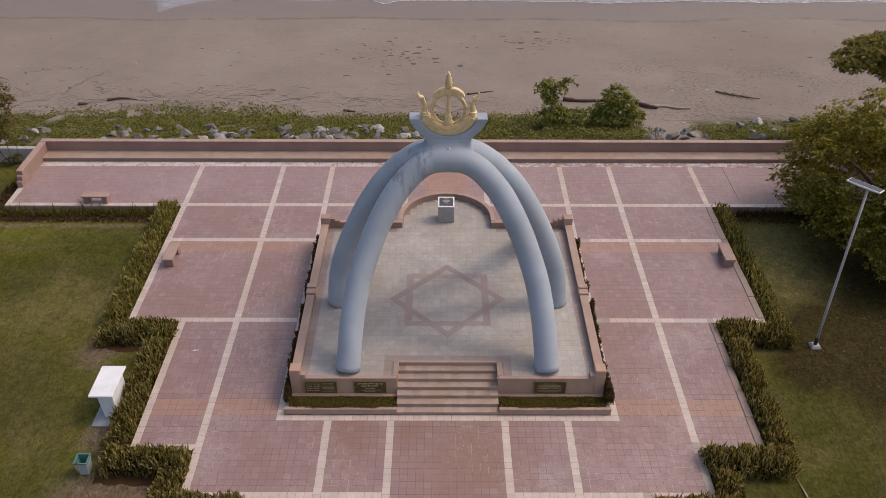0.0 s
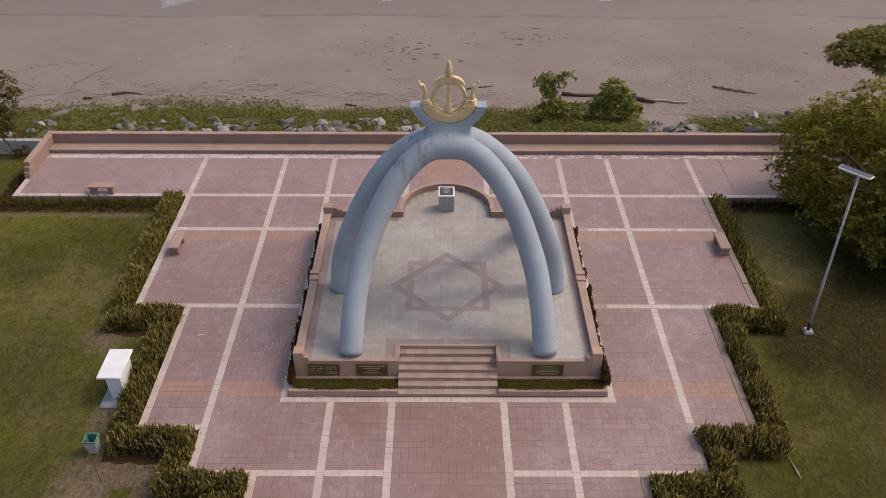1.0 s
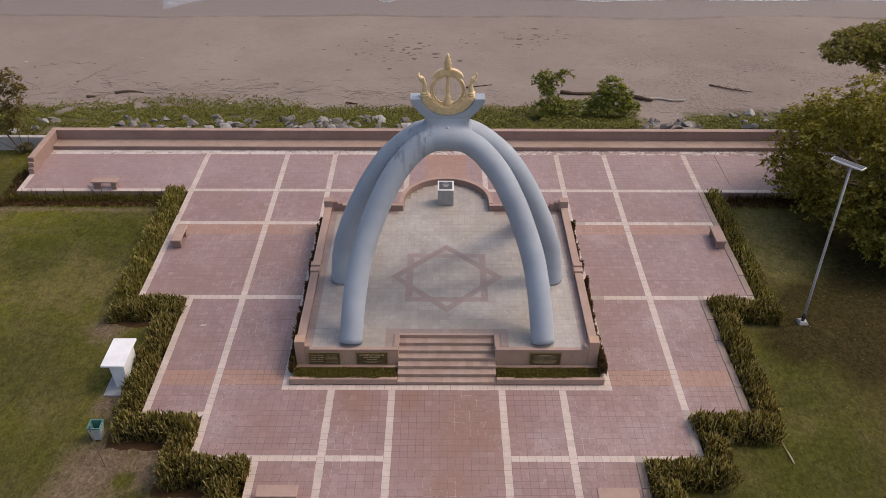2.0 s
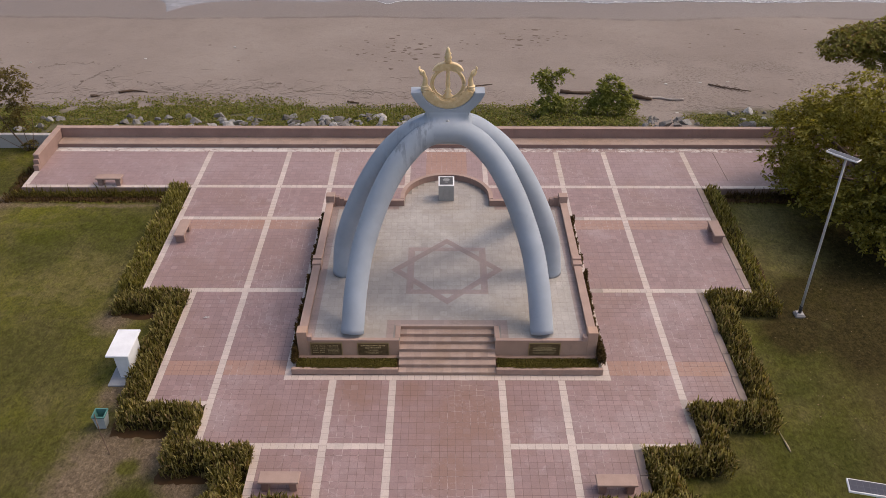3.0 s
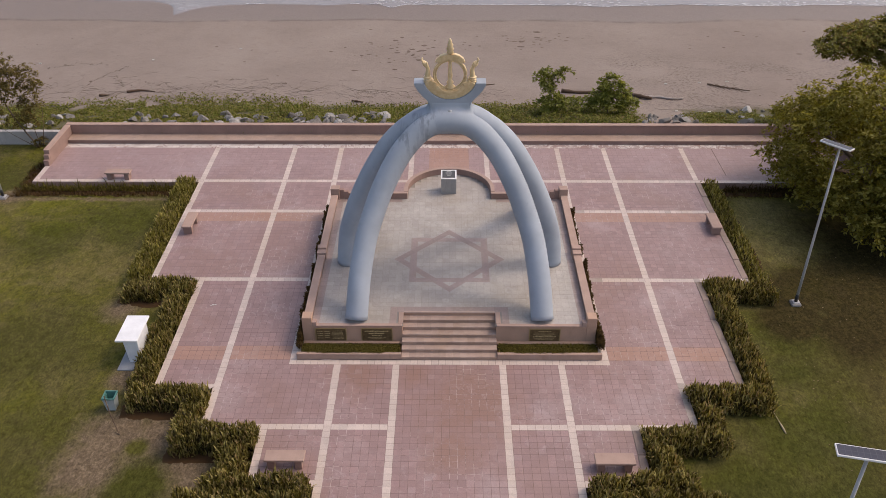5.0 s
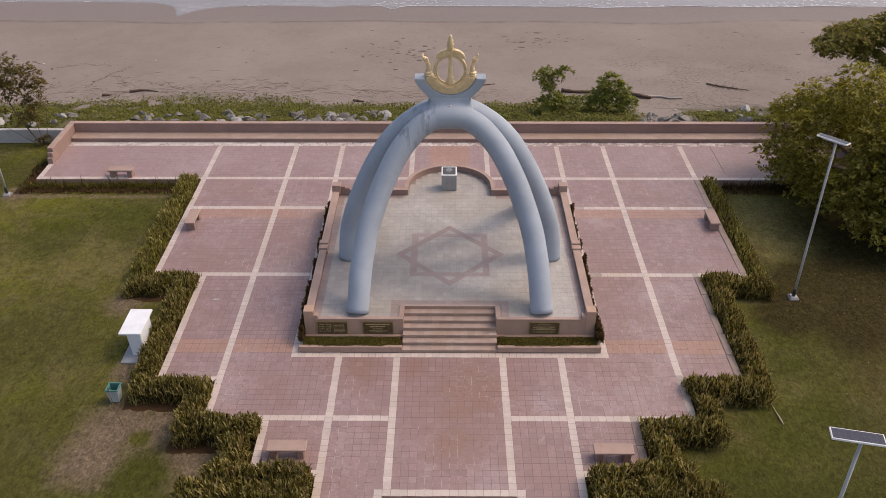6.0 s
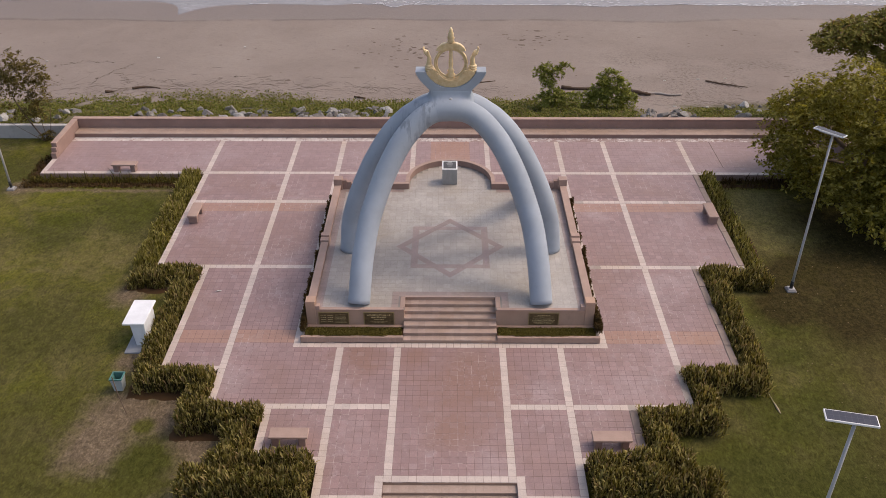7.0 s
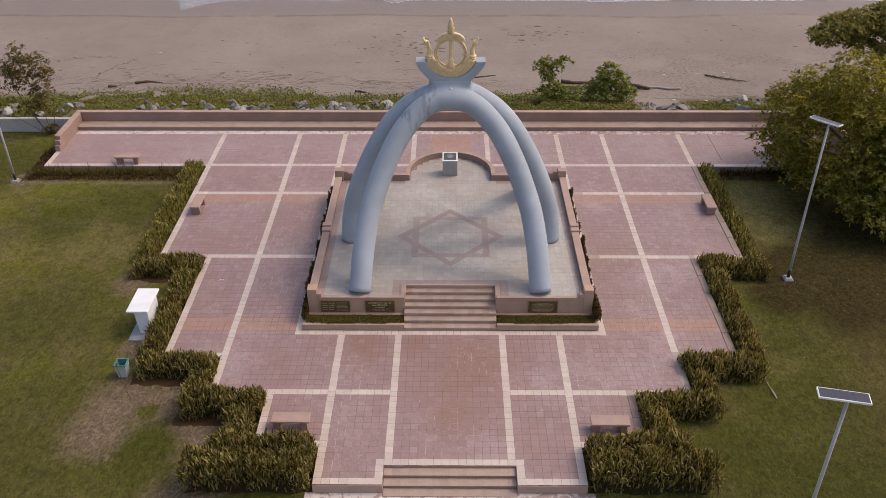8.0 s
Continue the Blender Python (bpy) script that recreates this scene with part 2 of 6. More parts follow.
def gold_mat():
    m = Mat("gold_paint", 0.40, 0.25, spec=0.5)
    n = m.noise(6, 5, 0.65)
    m.color(m.ramp(n, (0.3, (0.66, 0.485, 0.265)), (0.55, (0.77, 0.595, 0.36)), (0.8, (0.86, 0.72, 0.50)))).rough(m.noise(20), 0.32, 0.6).bump(m.noise(25), 0.25, 0.004)
    return m.m


def bronze_mat():
    m = Mat("dark_bronze", 0.5, 0.35)
    m.color(m.ramp(m.noise(14), (0.3, (0.095, 0.064, 0.032)), (0.7, (0.185, 0.130, 0.068))))
    return m.m


def solar_mat():
    m = Mat("solar_cells", 0.35, spec=0.2)
    br = m.t.nodes.new("ShaderNodeTexBrick")
    br.offset = 0.0
    for k, v in (("Scale", 1.0), ("Mortar Size", 0.004), ("Brick Width", 0.125), ("Row Height", 0.125)):
        br.inputs[k].default_value = v
    br.inputs["Color1"].default_value, br.inputs["Color2"].default_value = (0.045, 0.047, 0.068, 1), (0.052, 0.054, 0.075, 1)
    br.inputs["Mortar"].default_value = (0.075, 0.078, 0.10, 1)
    m.link(m.coord, br.inputs["Vector"])
    m.color(br.outputs[0])
    return m.m


M_BLUE, M_GOLD, M_BRONZE, M_SOLAR = blue_mat(), gold_mat(), bronze_mat(), solar_mat()
M_FRAME = render_mat("dull_brass_frame", (0.31, 0.225, 0.105), rough=0.5)
M_SLATE = render_mat("polished_slate", (0.085, 0.085, 0.09), rough=0.35)
M_GOLDTXT = render_mat("dull_gold_lettering", (0.66, 0.51, 0.27), rough=0.5)
M_HEDGE = leaf_mat("hedge_blade", (0.042, 0.032, 0.008), (0.105, 0.086, 0.018), (0.205, 0.170, 0.040), (0.46, 0.40, 0.15), (0.34, 0.225, 0.115), rough=0.42)
M_YOUNG = leaf_mat("young_hedge_blade", (0.075, 0.064, 0.013), (0.165, 0.145, 0.028), (0.275, 0.240, 0.052), (0.50, 0.44, 0.15), (0.28, 0.21, 0.10), rough=0.42)
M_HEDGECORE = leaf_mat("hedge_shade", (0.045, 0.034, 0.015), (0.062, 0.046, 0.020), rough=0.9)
M_PLANT = leaf_mat("planter_leaf", (0.070, 0.057, 0.010), (0.140, 0.114, 0.020), (0.215, 0.172, 0.040), rough=0.7)
M_SIDE = leaf_mat("brown_planting_leaf", (0.052, 0.030, 0.010), (0.092, 0.055, 0.017), (0.140, 0.088, 0.030), rough=0.8)
M_TREE = leaf_mat("tree_leaf", (0.128, 0.106, 0.016), (0.258, 0.228, 0.033), (0.355, 0.322, 0.058), (0.52, 0.485, 0.17), rough=0.5, thin_share=0.66, spec=0.28)
M_TREE2 = leaf_mat("almond_leaf", (0.155, 0.140, 0.024), (0.245, 0.222, 0.040), (0.335, 0.302, 0.075), (0.21, 0.110, 0.036))
M_SHRUB = leaf_mat("shrub_leaf", (0.095, 0.066, 0.016), (0.155, 0.115, 0.028), (0.24, 0.19, 0.055))
M_VINE = leaf_mat("creeper_leaf", (0.085, 0.095, 0.014), (0.150, 0.165, 0.026), (0.225, 0.235, 0.048), (0.25, 0.22, 0.065), (0.21, 0.165, 0.075), rough=0.6)
M_BEACH = leaf_mat("beach_shrub_leaf", (0.135, 0.147, 0.022), (0.215, 0.228, 0.040), (0.33, 0.335, 0.085))


WORN = ((-10.7, -8.3, 1.6), (-9.3, -8.2, 1.5), (-8.2, -9.9, 1.2), (-7.7, -10.4, 1.0), (-11.2, -9.7, 1.5), (-11.3, -5.6, 0.8), (-12.8, -1.6, 0.9), (-20.8, 7.0, 0.8), (-7.9, -12.6, 1.2))


def lawn_mat():
    """Turf with trodden, lush and dry places, and tree shade put into its colour."""
    m = Mat("lawn", 0.92, spec=0.08)

    def spots(places, lo, hi, scale, wobble):
        """A ragged mask round places (x, y, radius)."""
        dist = None
        for x, y, r in places:
            v = m.t.nodes.new("ShaderNodeVectorMath")
            v.operation = "DISTANCE"
            m.link(m.coord, v.inputs[0])
            v.inputs[1].default_value = (x, y, -0.35)
            d = m.math("DIVIDE", v.outputs["Value"], r)
            dist = d if dist is None else m.math("MINIMUM", dist, d)
        n = m.math("MULTIPLY", m.math("SUBTRACT", m.noise(scale, 7, 0.75), 0.5), wobble)
        return m.mask(m.math("ADD", dist, n), hi, lo)

    a = m.noise(0.16, 5, 0.6, 0.4)
    b = m.noise(1.3, 7, 0.75)
    c = m.ramp(a, (0.34, (0.102, 0.104, 0.013)), (0.5, (0.104, 0.099, 0.017)), (0.64, (0.132, 0.112, 0.038)))
    c = m.mix(m.math("MULTIPLY", m.mask(b, 0.48, 0.66), 0.5), c, (0.142, 0.110, 0.056))
    c = m.mix(m.math("MULTIPLY", m.mask(m.noise(2.4, 6, 0.75, 0.5), 0.52, 0.62), 0.4), c, (0.082, 0.092, 0.018))
    c = m.mix(m.math("MULTIPLY", m.mask(m.noise(0.45, 7, 0.7, 0.8), 0.46, 0.62), 0.55), c, (0.150, 0.118, 0.060))
    c = m.mix(m.math("MULTIPLY", m.mask(m.noise(0.30, 6, 0.7, 0.5), 0.52, 0.66), 0.5), c, (0.056, 0.053, 0.014))
    deep = spots(((-14.5, -11.5, 7.0), (-19.0, -8.0, 6.5), (-15.5, -4.0, 4.0), (-10.0, -13.5, 3.5), (9.5, -12.0, 4.0), (13.5, -11.0, 5.0), (14.5, -4.5, 3.0)), 0.3, 1.3, 0.5, 1.0)
    c = m.mix(m.math("MULTIPLY", deep, 0.85), c, m.mix(m.noise(2.2, 7, 0.75), (0.038, 0.042, 0.008), (0.080, 0.070, 0.022)))
    # lusher grass
    lush = spots(((12.2, -3.2, 1.5), (12.0, -5.2, 1.3), (10.9, -8.4, 1.9), (9.6, -10.6, 2.0), (12.6, -8.0, 1.8), (11.5, -12.0, 2.4), (-9.5, -10.5, 1.4), (-14.6, 4.6, 2.6), (-17.5, 3.2, 2.4), (-22.0, 8.5, 2.5)), 0.4, 1.3, 0.8, 1.2)
    c = m.mix(m.math("MULTIPLY", lush, 0.7), c, m.mix(m.noise(4, 5, 0.7), (0.031, 0.037, 0.006), (0.054, 0.056, 0.011)))
    dry = spots(((16.6, -5.6, 3.4), (15.4, -9.4, 2.2), (-24.0, -9.0, 3.0)), 0.3, 1.3, 0.7, 1.6)
    c = m.mix(m.math("MULTIPLY", dry, 0.7), c, m.mix(m.noise(5, 6, 0.75), (0.042, 0.034, 0.010), (0.080, 0.060, 0.023)))
    # thin brown grass, its colour lightened to offset the big tree's shade
    thin = spots(((14.3, 5.0, 2.0), (14.4, 2.8, 1.8), (15.2, 3.8, 1.8)), 0.4, 1.2, 0.9, 1.3)
    c = m.mix(m.math("MULTIPLY", thin, 0.75), c, m.mix(m.noise(4, 7, 0.75), (0.125, 0.115, 0.030), (0.225, 0.175, 0.085)))
    # trodden bare earth with dry stems
    worn = spots(WORN, 0.45, 1.15, 1.3, 1.7)
    worn = m.math("MULTIPLY", worn, m.math("SUBTRACT", 1.0, spots(((-9.5, -10.4, 1.15), (-10.0, -8.9, 0.45)), 0.55, 1.1, 1.1, 1.2)))
    off = m.math("ADD", m.math("ABSOLUTE", m.math("SUBTRACT", m.xyz()[1], 6.80)), m.math("MULTIPLY", m.math("SUBTRACT", m.noise(1.6, 5, 0.7), 0.5), 0.9))
    rim = m.math("MULTIPLY", m.mask(off, 0.22, 0.04), m.mask(m.math("ABSOLUTE", m.math("ADD", m.xyz()[0], 16.9)), 4.2, 3.6))
    worn = m.math("MAXIMUM", worn, m.math("MULTIPLY", rim, 0.8))
    earth = m.mix(m.mask(m.noise(9, 8, 0.8, 1.0), 0.36, 0.64), (0.098, 0.068, 0.045), (0.222, 0.164, 0.120))
    c = m.mix(m.math("MULTIPLY", worn, 0.82), c, earth)
    # leaf litter round the big tree, darkened further to paint in the tree's shade
    litter_shade = spots(((17.6, 0.8, 3.2), (19.5, 3.0, 4.6), (16.2, -0.6, 2.2), (20.0, -1.5, 3.4), (17.0, -2.2, 3.0), (14.6, -0.6, 2.0), (20.5, -5.0, 3.6), (15.6, -2.6, 2.2), (13.6, -1.4, 1.6), (14.2, 0.0, 1.7), (13.0, -2.4, 1.3), (18.5, -4.2, 2.6)), 0.6, 1.2, 0.6, 1.2)
    c = m.mix(m.math("MULTIPLY", litter_shade, 0.9), c, m.mix(m.mask(m.noise(7, 8, 0.8), 0.4, 0.64), (0.019, 0.015, 0.005), (0.054, 0.038, 0.014)))
    f = m.noise(10, 9, 0.85, 0.6, stretch=(1.4, 0.7, 1))
    tuft = m.noise(3.0, 5, 0.7, 1.0)
    c = m.mix(0.55, c, m.ramp(tuft, (0.36, (0.30, 0.30, 0.30)), (0.64, (0.68, 0.68, 0.68))), "OVERLAY")
    c = m.mix(0.8, c, m.ramp(f, (0.37, (0.18, 0.18, 0.18)), (0.63, (0.80, 0.80, 0.80))), "OVERLAY")
    m.color(c).bump(f, 0.45, 0.04)
    return m.m


def sand_mat():
    m = Mat("beach_sand", 0.9, spec=0.2)
    a = m.noise(0.12, 5, 0.6, 0.3)
    c = m.mix(m.mask(a, 0.35, 0.68), (0.228, 0.184, 0.161), (0.276, 0.229, 0.201))
    pits = m.noise(2.6, 6, 0.75, stretch=(1, 1.8, 1))
    c = m.mix(m.math("MULTIPLY", m.mask(pits, 0.58, 0.70), 0.5), c, (0.13, 0.10, 0.088))
    # trodden sand beside the trees
    tread = m.noise(5.5, 6, 0.75, 0.6, stretch=(1, 1.5, 1))
    where = m.math("MULTIPLY", m.math("MULTIPLY", m.mask(m.xyz()[0], 7.0, 13.0), m.mask(m.xyz()[1], 33.0, 26.0)), m.mask(m.noise(0.22, 4, 0.6, 0.6), 0.40, 0.58))
    c = m.mix(m.math("MULTIPLY", m.math("MULTIPLY", m.mask(tread, 0.51, 0.59), where), 0.8), c, (0.105, 0.080, 0.069))
    c = m.mix(m.math("MULTIPLY", m.mask(m.noise(0.7, 6, 0.7), 0.52, 0.68), 0.35), c, (0.20, 0.155, 0.132))
    rooted = m.mask(m.math("ADD", m.xyz()[1], m.math("MULTIPLY", m.math("SUBTRACT", m.noise(0.5, 5, 0.65), 0.5), 5.0)), 19.4, 18.0)
    gap = m.mask(m.math("ABSOLUTE", m.math("ADD", m.math("SUBTRACT", m.xyz()[0], 12.1), m.math("MULTIPLY", m.math("SUBTRACT", m.noise(0.8, 4, 0.6), 0.5), 3.0))), 0.9, 2.0)
    rooted = m.math("MULTIPLY", rooted, gap)
    c = m.mix(m.math("MULTIPLY", rooted, 0.85), c, m.mix(m.noise(3, 5, 0.7), (0.055, 0.052, 0.020), (0.12, 0.11, 0.045)))
    wob = m.math("MULTIPLY", m.math("SUBTRACT", m.noise(0.09, 3, 0.5), 0.5), 5.0)
    line = m.math("ADD", m.math("ADD", m.xyz()[1], m.math("MULTIPLY", wob, 0.45)), m.math("MULTIPLY", m.math("SUBTRACT", m.noise(1.2, 4, 0.6), 0.5), 0.35))
    wet = m.mask(line, 35.8, 36.25)
    rim = m.math("MULTIPLY", m.mask(line, 35.6, 35.85), m.mask(line, 36.3, 35.9))
    c = m.mix(m.math("MULTIPLY", wet, 0.8), c, (0.205, 0.170, 0.157))
    c = m.mix(m.math("MULTIPLY", rim, m.math("MULTIPLY", m.mask(m.noise(0.5, 4, 0.6), 0.36, 0.56), 0.6)), c, (0.13, 0.104, 0.094))
    f = m.noise(16, 7, 0.75)
    c = m.mix(0.3, c, m.ramp(f, (0.3, (0.36, 0.36, 0.36)), (0.7, (0.65, 0.65, 0.65))), "OVERLAY")
    rg = m.mix(wet, (0.92, 0.92, 0.92), (0.62, 0.62, 0.62))
    m.link(rg, m.b.inputs["Roughness"])
    m.color(c).bump(m.math("ADD", f, m.math("MULTIPLY", pits, 2.0)), 0.5, 0.04)
    return m.m


def sea_mat():
    m = Mat("sea_water", 0.15, spec=0.5)
    y = m.xyz()[1]
    wob = m.math("MULTIPLY", m.math("SUBTRACT", m.noise(0.10, 4, 0.6), 0.5), 4.0)
    band = m.math("ADD", y, wob)
    lace = m.mask(m.noise(1.3, 6, 0.7, 1.2, stretch=(0.5, 1.4, 1)), 0.48, 0.60)
    foam = m.math("MULTIPLY", m.math("MULTIPLY", lace, 0.35), m.mask(band, 41.5, 39.5))
    c = m.mix(foam, (0.245, 0.215, 0.21), (0.42, 0.40, 0.40))
    m.color(c).bump(m.noise(0.9, 5, 0.6, stretch=(0.6, 1.6, 1)), 0.4, 0.15)
    return m.m


M_FOAM = render_mat("sea_foam_white", (0.55, 0.54, 0.55), (0.42, 0.41, 0.42), 0.8)
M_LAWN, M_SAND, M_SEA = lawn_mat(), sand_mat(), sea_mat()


# ---------------------------------------------------------------- mesh helpers
def mesh_ob(name, me, material, parent=None, label="", smooth=False):
    me.materials.append(material)
    if smooth:
        me.polygons.foreach_set("use_smooth", [True] * len(me.polygons))
    ob = new(name, me)
    if parent:
        ob.parent = parent
    return tagged(ob, label) if label else ob


def part(name, bm, material, parent=None, label="", smooth=False):
    me = bpy.data.meshes.new(name)
    bm.normal_update()
    bm.to_mesh(me)
    bm.free()
    return mesh_ob(name, me, material, parent, label, smooth)


def data_part(name, verts, faces, material, parent=None, label="", smooth=False):
    me = bpy.data.meshes.new(name)
    me.from_pydata(verts, [], faces)
    return mesh_ob(name, me, material, parent, label, smooth)


def thing(name, label, category, at=(0, 0, 0), group="", kind=""):
    e = new(name)
    e.location = at
    e.empty_display_size = 0.2
    return tagged(e, label, category, group, kind)


def box(x0, x1, y0, y1, z0, z1, bevel=0.012, bm=None):
    bm = bm or bmesh.new()
    got = bmesh.ops.create_cube(bm, size=1.0)["verts"]
    bmesh.ops.scale(bm, vec=(abs(x1 - x0), abs(y1 - y0), abs(z1 - z0)), verts=got)
    bmesh.ops.translate(bm, vec=((x0 + x1) / 2, (y0 + y1) / 2, (z0 + z1) / 2), verts=got)
    if bevel:
        edges = list({e for v in got for e in v.link_edges})
        bmesh.ops.bevel(bm, geom=edges, offset=bevel, segments=1, affect="EDGES", profile=0.6)
    return bm


def prism(points, z0, z1, bevel=0.0, axis="z"):
    """An outline pushed up along z, or along y when axis is y (points are then x, z)."""
    bm = bmesh.new()
    lo = [bm.verts.new((p[0], p[1], z0) if axis == "z" else (p[0], z0, p[1])) for p in points]
    f = bm.faces.new(lo)
    ex = bmesh.ops.extrude_face_region(bm, geom=[f])
    vs = [v for v in ex["geom"] if isinstance(v, bmesh.types.BMVert)]
    bmesh.ops.translate(bm, vec=(0, 0, z1 - z0) if axis == "z" else (0, z1 - z0, 0), verts=vs)
    bmesh.ops.recalc_face_normals(bm, faces=bm.faces)
    if bevel:
        bmesh.ops.bevel(bm, geom=[e for e in bm.edges if e.calc_face_angle(0) > 0.6], offset=bevel, segments=2, affect="EDGES")
    return bm


def smooth_line(points, steps=6):
    """A Catmull-Rom line through the points."""
    p = [Vector(q) for q in points]
    p = [2 * p[0] - p[1]] + p + [2 * p[-1] - p[-2]]
    out = []
    for i in range(1, len(p) - 2):
        for s in range(steps):
            u = s / steps
            out.append(0.5 * (2 * p[i] + (p[i + 1] - p[i - 1]) * u + (2 * p[i - 1] - 5 * p[i] + 4 * p[i + 1] - p[i + 2]) * u * u
                              + (3 * p[i] - p[i - 1] - 3 * p[i + 1] + p[i + 2]) * u ** 3))
    return out + [p[-2]]


def tube(line, radius, sides=10, bm=None, jitter=0.0):
    """A closed tube along a line; radius is a number or a function of 0..1."""
    bm = bm or bmesh.new()
    line = [Vector(q) for q in line]
    rings, n = [], len(line)
    a = None
    for i, c in enumerate(line):
        d = (line[min(i + 1, n - 1)] - line[max(i - 1, 0)]).normalized()
        if a is None:
            a = d.cross(Vector((0.13, 0.21, 1)) if abs(d.z) < 0.95 else Vector((1, 0.1, 0)))
        a = (a - d * a.dot(d)).normalized()
        b = d.cross(a)
        r = radius(i / (n - 1)) if callable(radius) else radius
        r *= 1 + random.uniform(-jitter, jitter)
        rings.append([bm.verts.new(c + r * (math.cos(k * math.tau / sides) * a + math.sin(k * math.tau / sides) * b)) for k in range(sides)])
    for r0, r1 in zip(rings, rings[1:]):
        for k in range(sides):
            bm.faces.new((r0[k], r0[(k + 1) % sides], r1[(k + 1) % sides], r1[k]))
    bm.faces.new(rings[0][::-1])
    bm.faces.new(rings[-1])
    bmesh.ops.recalc_face_normals(bm, faces=bm.faces)
    return bm


def blades(rng, base, length, width, lean, up=1.0):
    """Bent leaf blades as vertices and faces: base is (n, 3); length, width and lean are (n,)."""
    n = len(base)
    az = rng.uniform(0, math.tau, n)
    out = np.stack([np.cos(az), np.sin(az), np.zeros(n)], 1)
    side = np.stack([-np.sin(az), np.cos(az), np.zeros(n)], 1)
    z = np.array([0, 0, up])
    l, w, t = length[:, None], width[:, None], lean[:, None]
    mid = base + l * 0.55 * (z * np.cos(t * 0.6) + out * np.sin(t * 0.6))
    tip = mid + l * 0.45 * (z * np.cos(t * 1.6) + out * np.sin(t * 1.6))
    v = np.stack([base - side * w * 0.3, base + side * w * 0.3, mid + side * w * 0.5, mid - side * w * 0.5, tip], 1).reshape(-1, 3)
    k = np.arange(n)[:, None] * 5
    quads = (k + [0, 1, 2, 3]).tolist()
    tris = (k + [3, 2, 4]).tolist()
    return v, quads + tris


def leaves(rng, centre, size, droop=0.4):
    """Folded oval leaves round given places: (n, 3) and (n,)."""
    n = len(centre)
    d = rng.normal(size=(n, 3))
    d[:, 2] = d[:, 2] * 0.5 + droop * rng.uniform(-1, 1, n)
    d /= np.linalg.norm(d, axis=1)[:, None]
    ref = np.tile([0.0, 0.0, 1.0], (n, 1)) + rng.normal(size=(n, 3)) * 0.45
    s = np.cross(d, ref)
    s /= np.linalg.norm(s, axis=1)[:, None] + 1e-6
    u = np.cross(s, d)
    z = size[:, None]
    a, b = centre - d * z * 0.5, centre + d * z * 0.5
    l, r = centre + s * z * 0.27 + u * z * 0.07, centre - s * z * 0.27 + u * z * 0.07
    v = np.stack([a, r, b, l], 1).reshape(-1, 3)
    k = np.arange(n)[:, None] * 4
    return v, (k + [0, 1, 2]).tolist() + (k + [0, 2, 3]).tolist()


def tiles(rects, z0, z1, pitch, gap, rng, chamfer=0.006):
    """Chamfered tiles that fill rectangles (x0, x1, y0, y1): a list of (centre x, centre y, half x, half y, lift)."""
    out = []
    for x0, x1, y0, y1 in rects:
        nx, ny = max(1, round((x1 - x0) / pitch)), max(1, round((y1 - y0) / pitch))
        dx, dy = (x1 - x0) / nx, (y1 - y0) / ny
        for i in range(nx):
            for j in range(ny):
                out.append((x0 + (i + 0.5) * dx + rng.uniform(-0.3, 0.3) * gap, y0 + (j + 0.5) * dy + rng.uniform(-0.3, 0.3) * gap, dx / 2 - gap, dy / 2 - gap * 0.9, rng.uniform(-0.0010, 0.0010)))
    return out


def tile_mesh(name, cells, z0, z1, material, parent, chamfer=0.0015):
    """Many tiles in one mesh."""
    c = np.array(cells)
    n = len(c)
    sx, sy = np.array([-1, 1, 1, -1]), np.array([-1, -1, 1, 1])
    v = np.zeros((n, 8, 3))
    for k in range(4):
        v[:, k] = np.stack([c[:, 0] + sx[k] * c[:, 2], c[:, 1] + sy[k] * c[:, 3], np.full(n, z0)], 1)
        v[:, k + 4] = np.stack([c[:, 0] + sx[k] * (c[:, 2] - chamfer), c[:, 1] + sy[k] * (c[:, 3] - chamfer), z1 + c[:, 4]], 1)
    b = np.arange(n)[:, None] * 8
    f = (b + [4, 5, 6, 7]).tolist()
    for k in range(4):
        f += (b + [k, (k + 1) % 4, 4 + (k + 1) % 4, 4 + k]).tolist()
    ob = data_part(name, v.reshape(-1, 3).tolist(), f, material, parent)
    return tagged(ob, kind="stuff")


def single_tiles(name, cells, z0, z1, material, parent, chamfer=0.0015):
    """Tiles as objects of their own that share meshes of the same size."""
    store = {}
    for x, y, hx, hy, lift in cells:
        key = (round(hx, 3), round(hy, 3))
        if key not in store:
            hx, hy = key
            v = [(sx * hx, sy * hy, z0 - z1) for sx, sy in ((-1, -1), (1, -1), (1, 1), (-1, 1))]
            v += [(sx * (hx - chamfer), sy * (hy - chamfer), 0) for sx, sy in ((-1, -1), (1, -1), (1, 1), (-1, 1))]
            me = bpy.data.meshes.new(name)
            me.from_pydata(v, [], [(4, 5, 6, 7)] + [(k, (k + 1) % 4, 4 + (k + 1) % 4, 4 + k) for k in range(4)])
            me.materials.append(material)
            store[key] = me
        ob = new(name, store[key])
        ob.location = (x, y, z1 + lift)
        ob.parent = parent


RNG = np.random.default_rng(7)


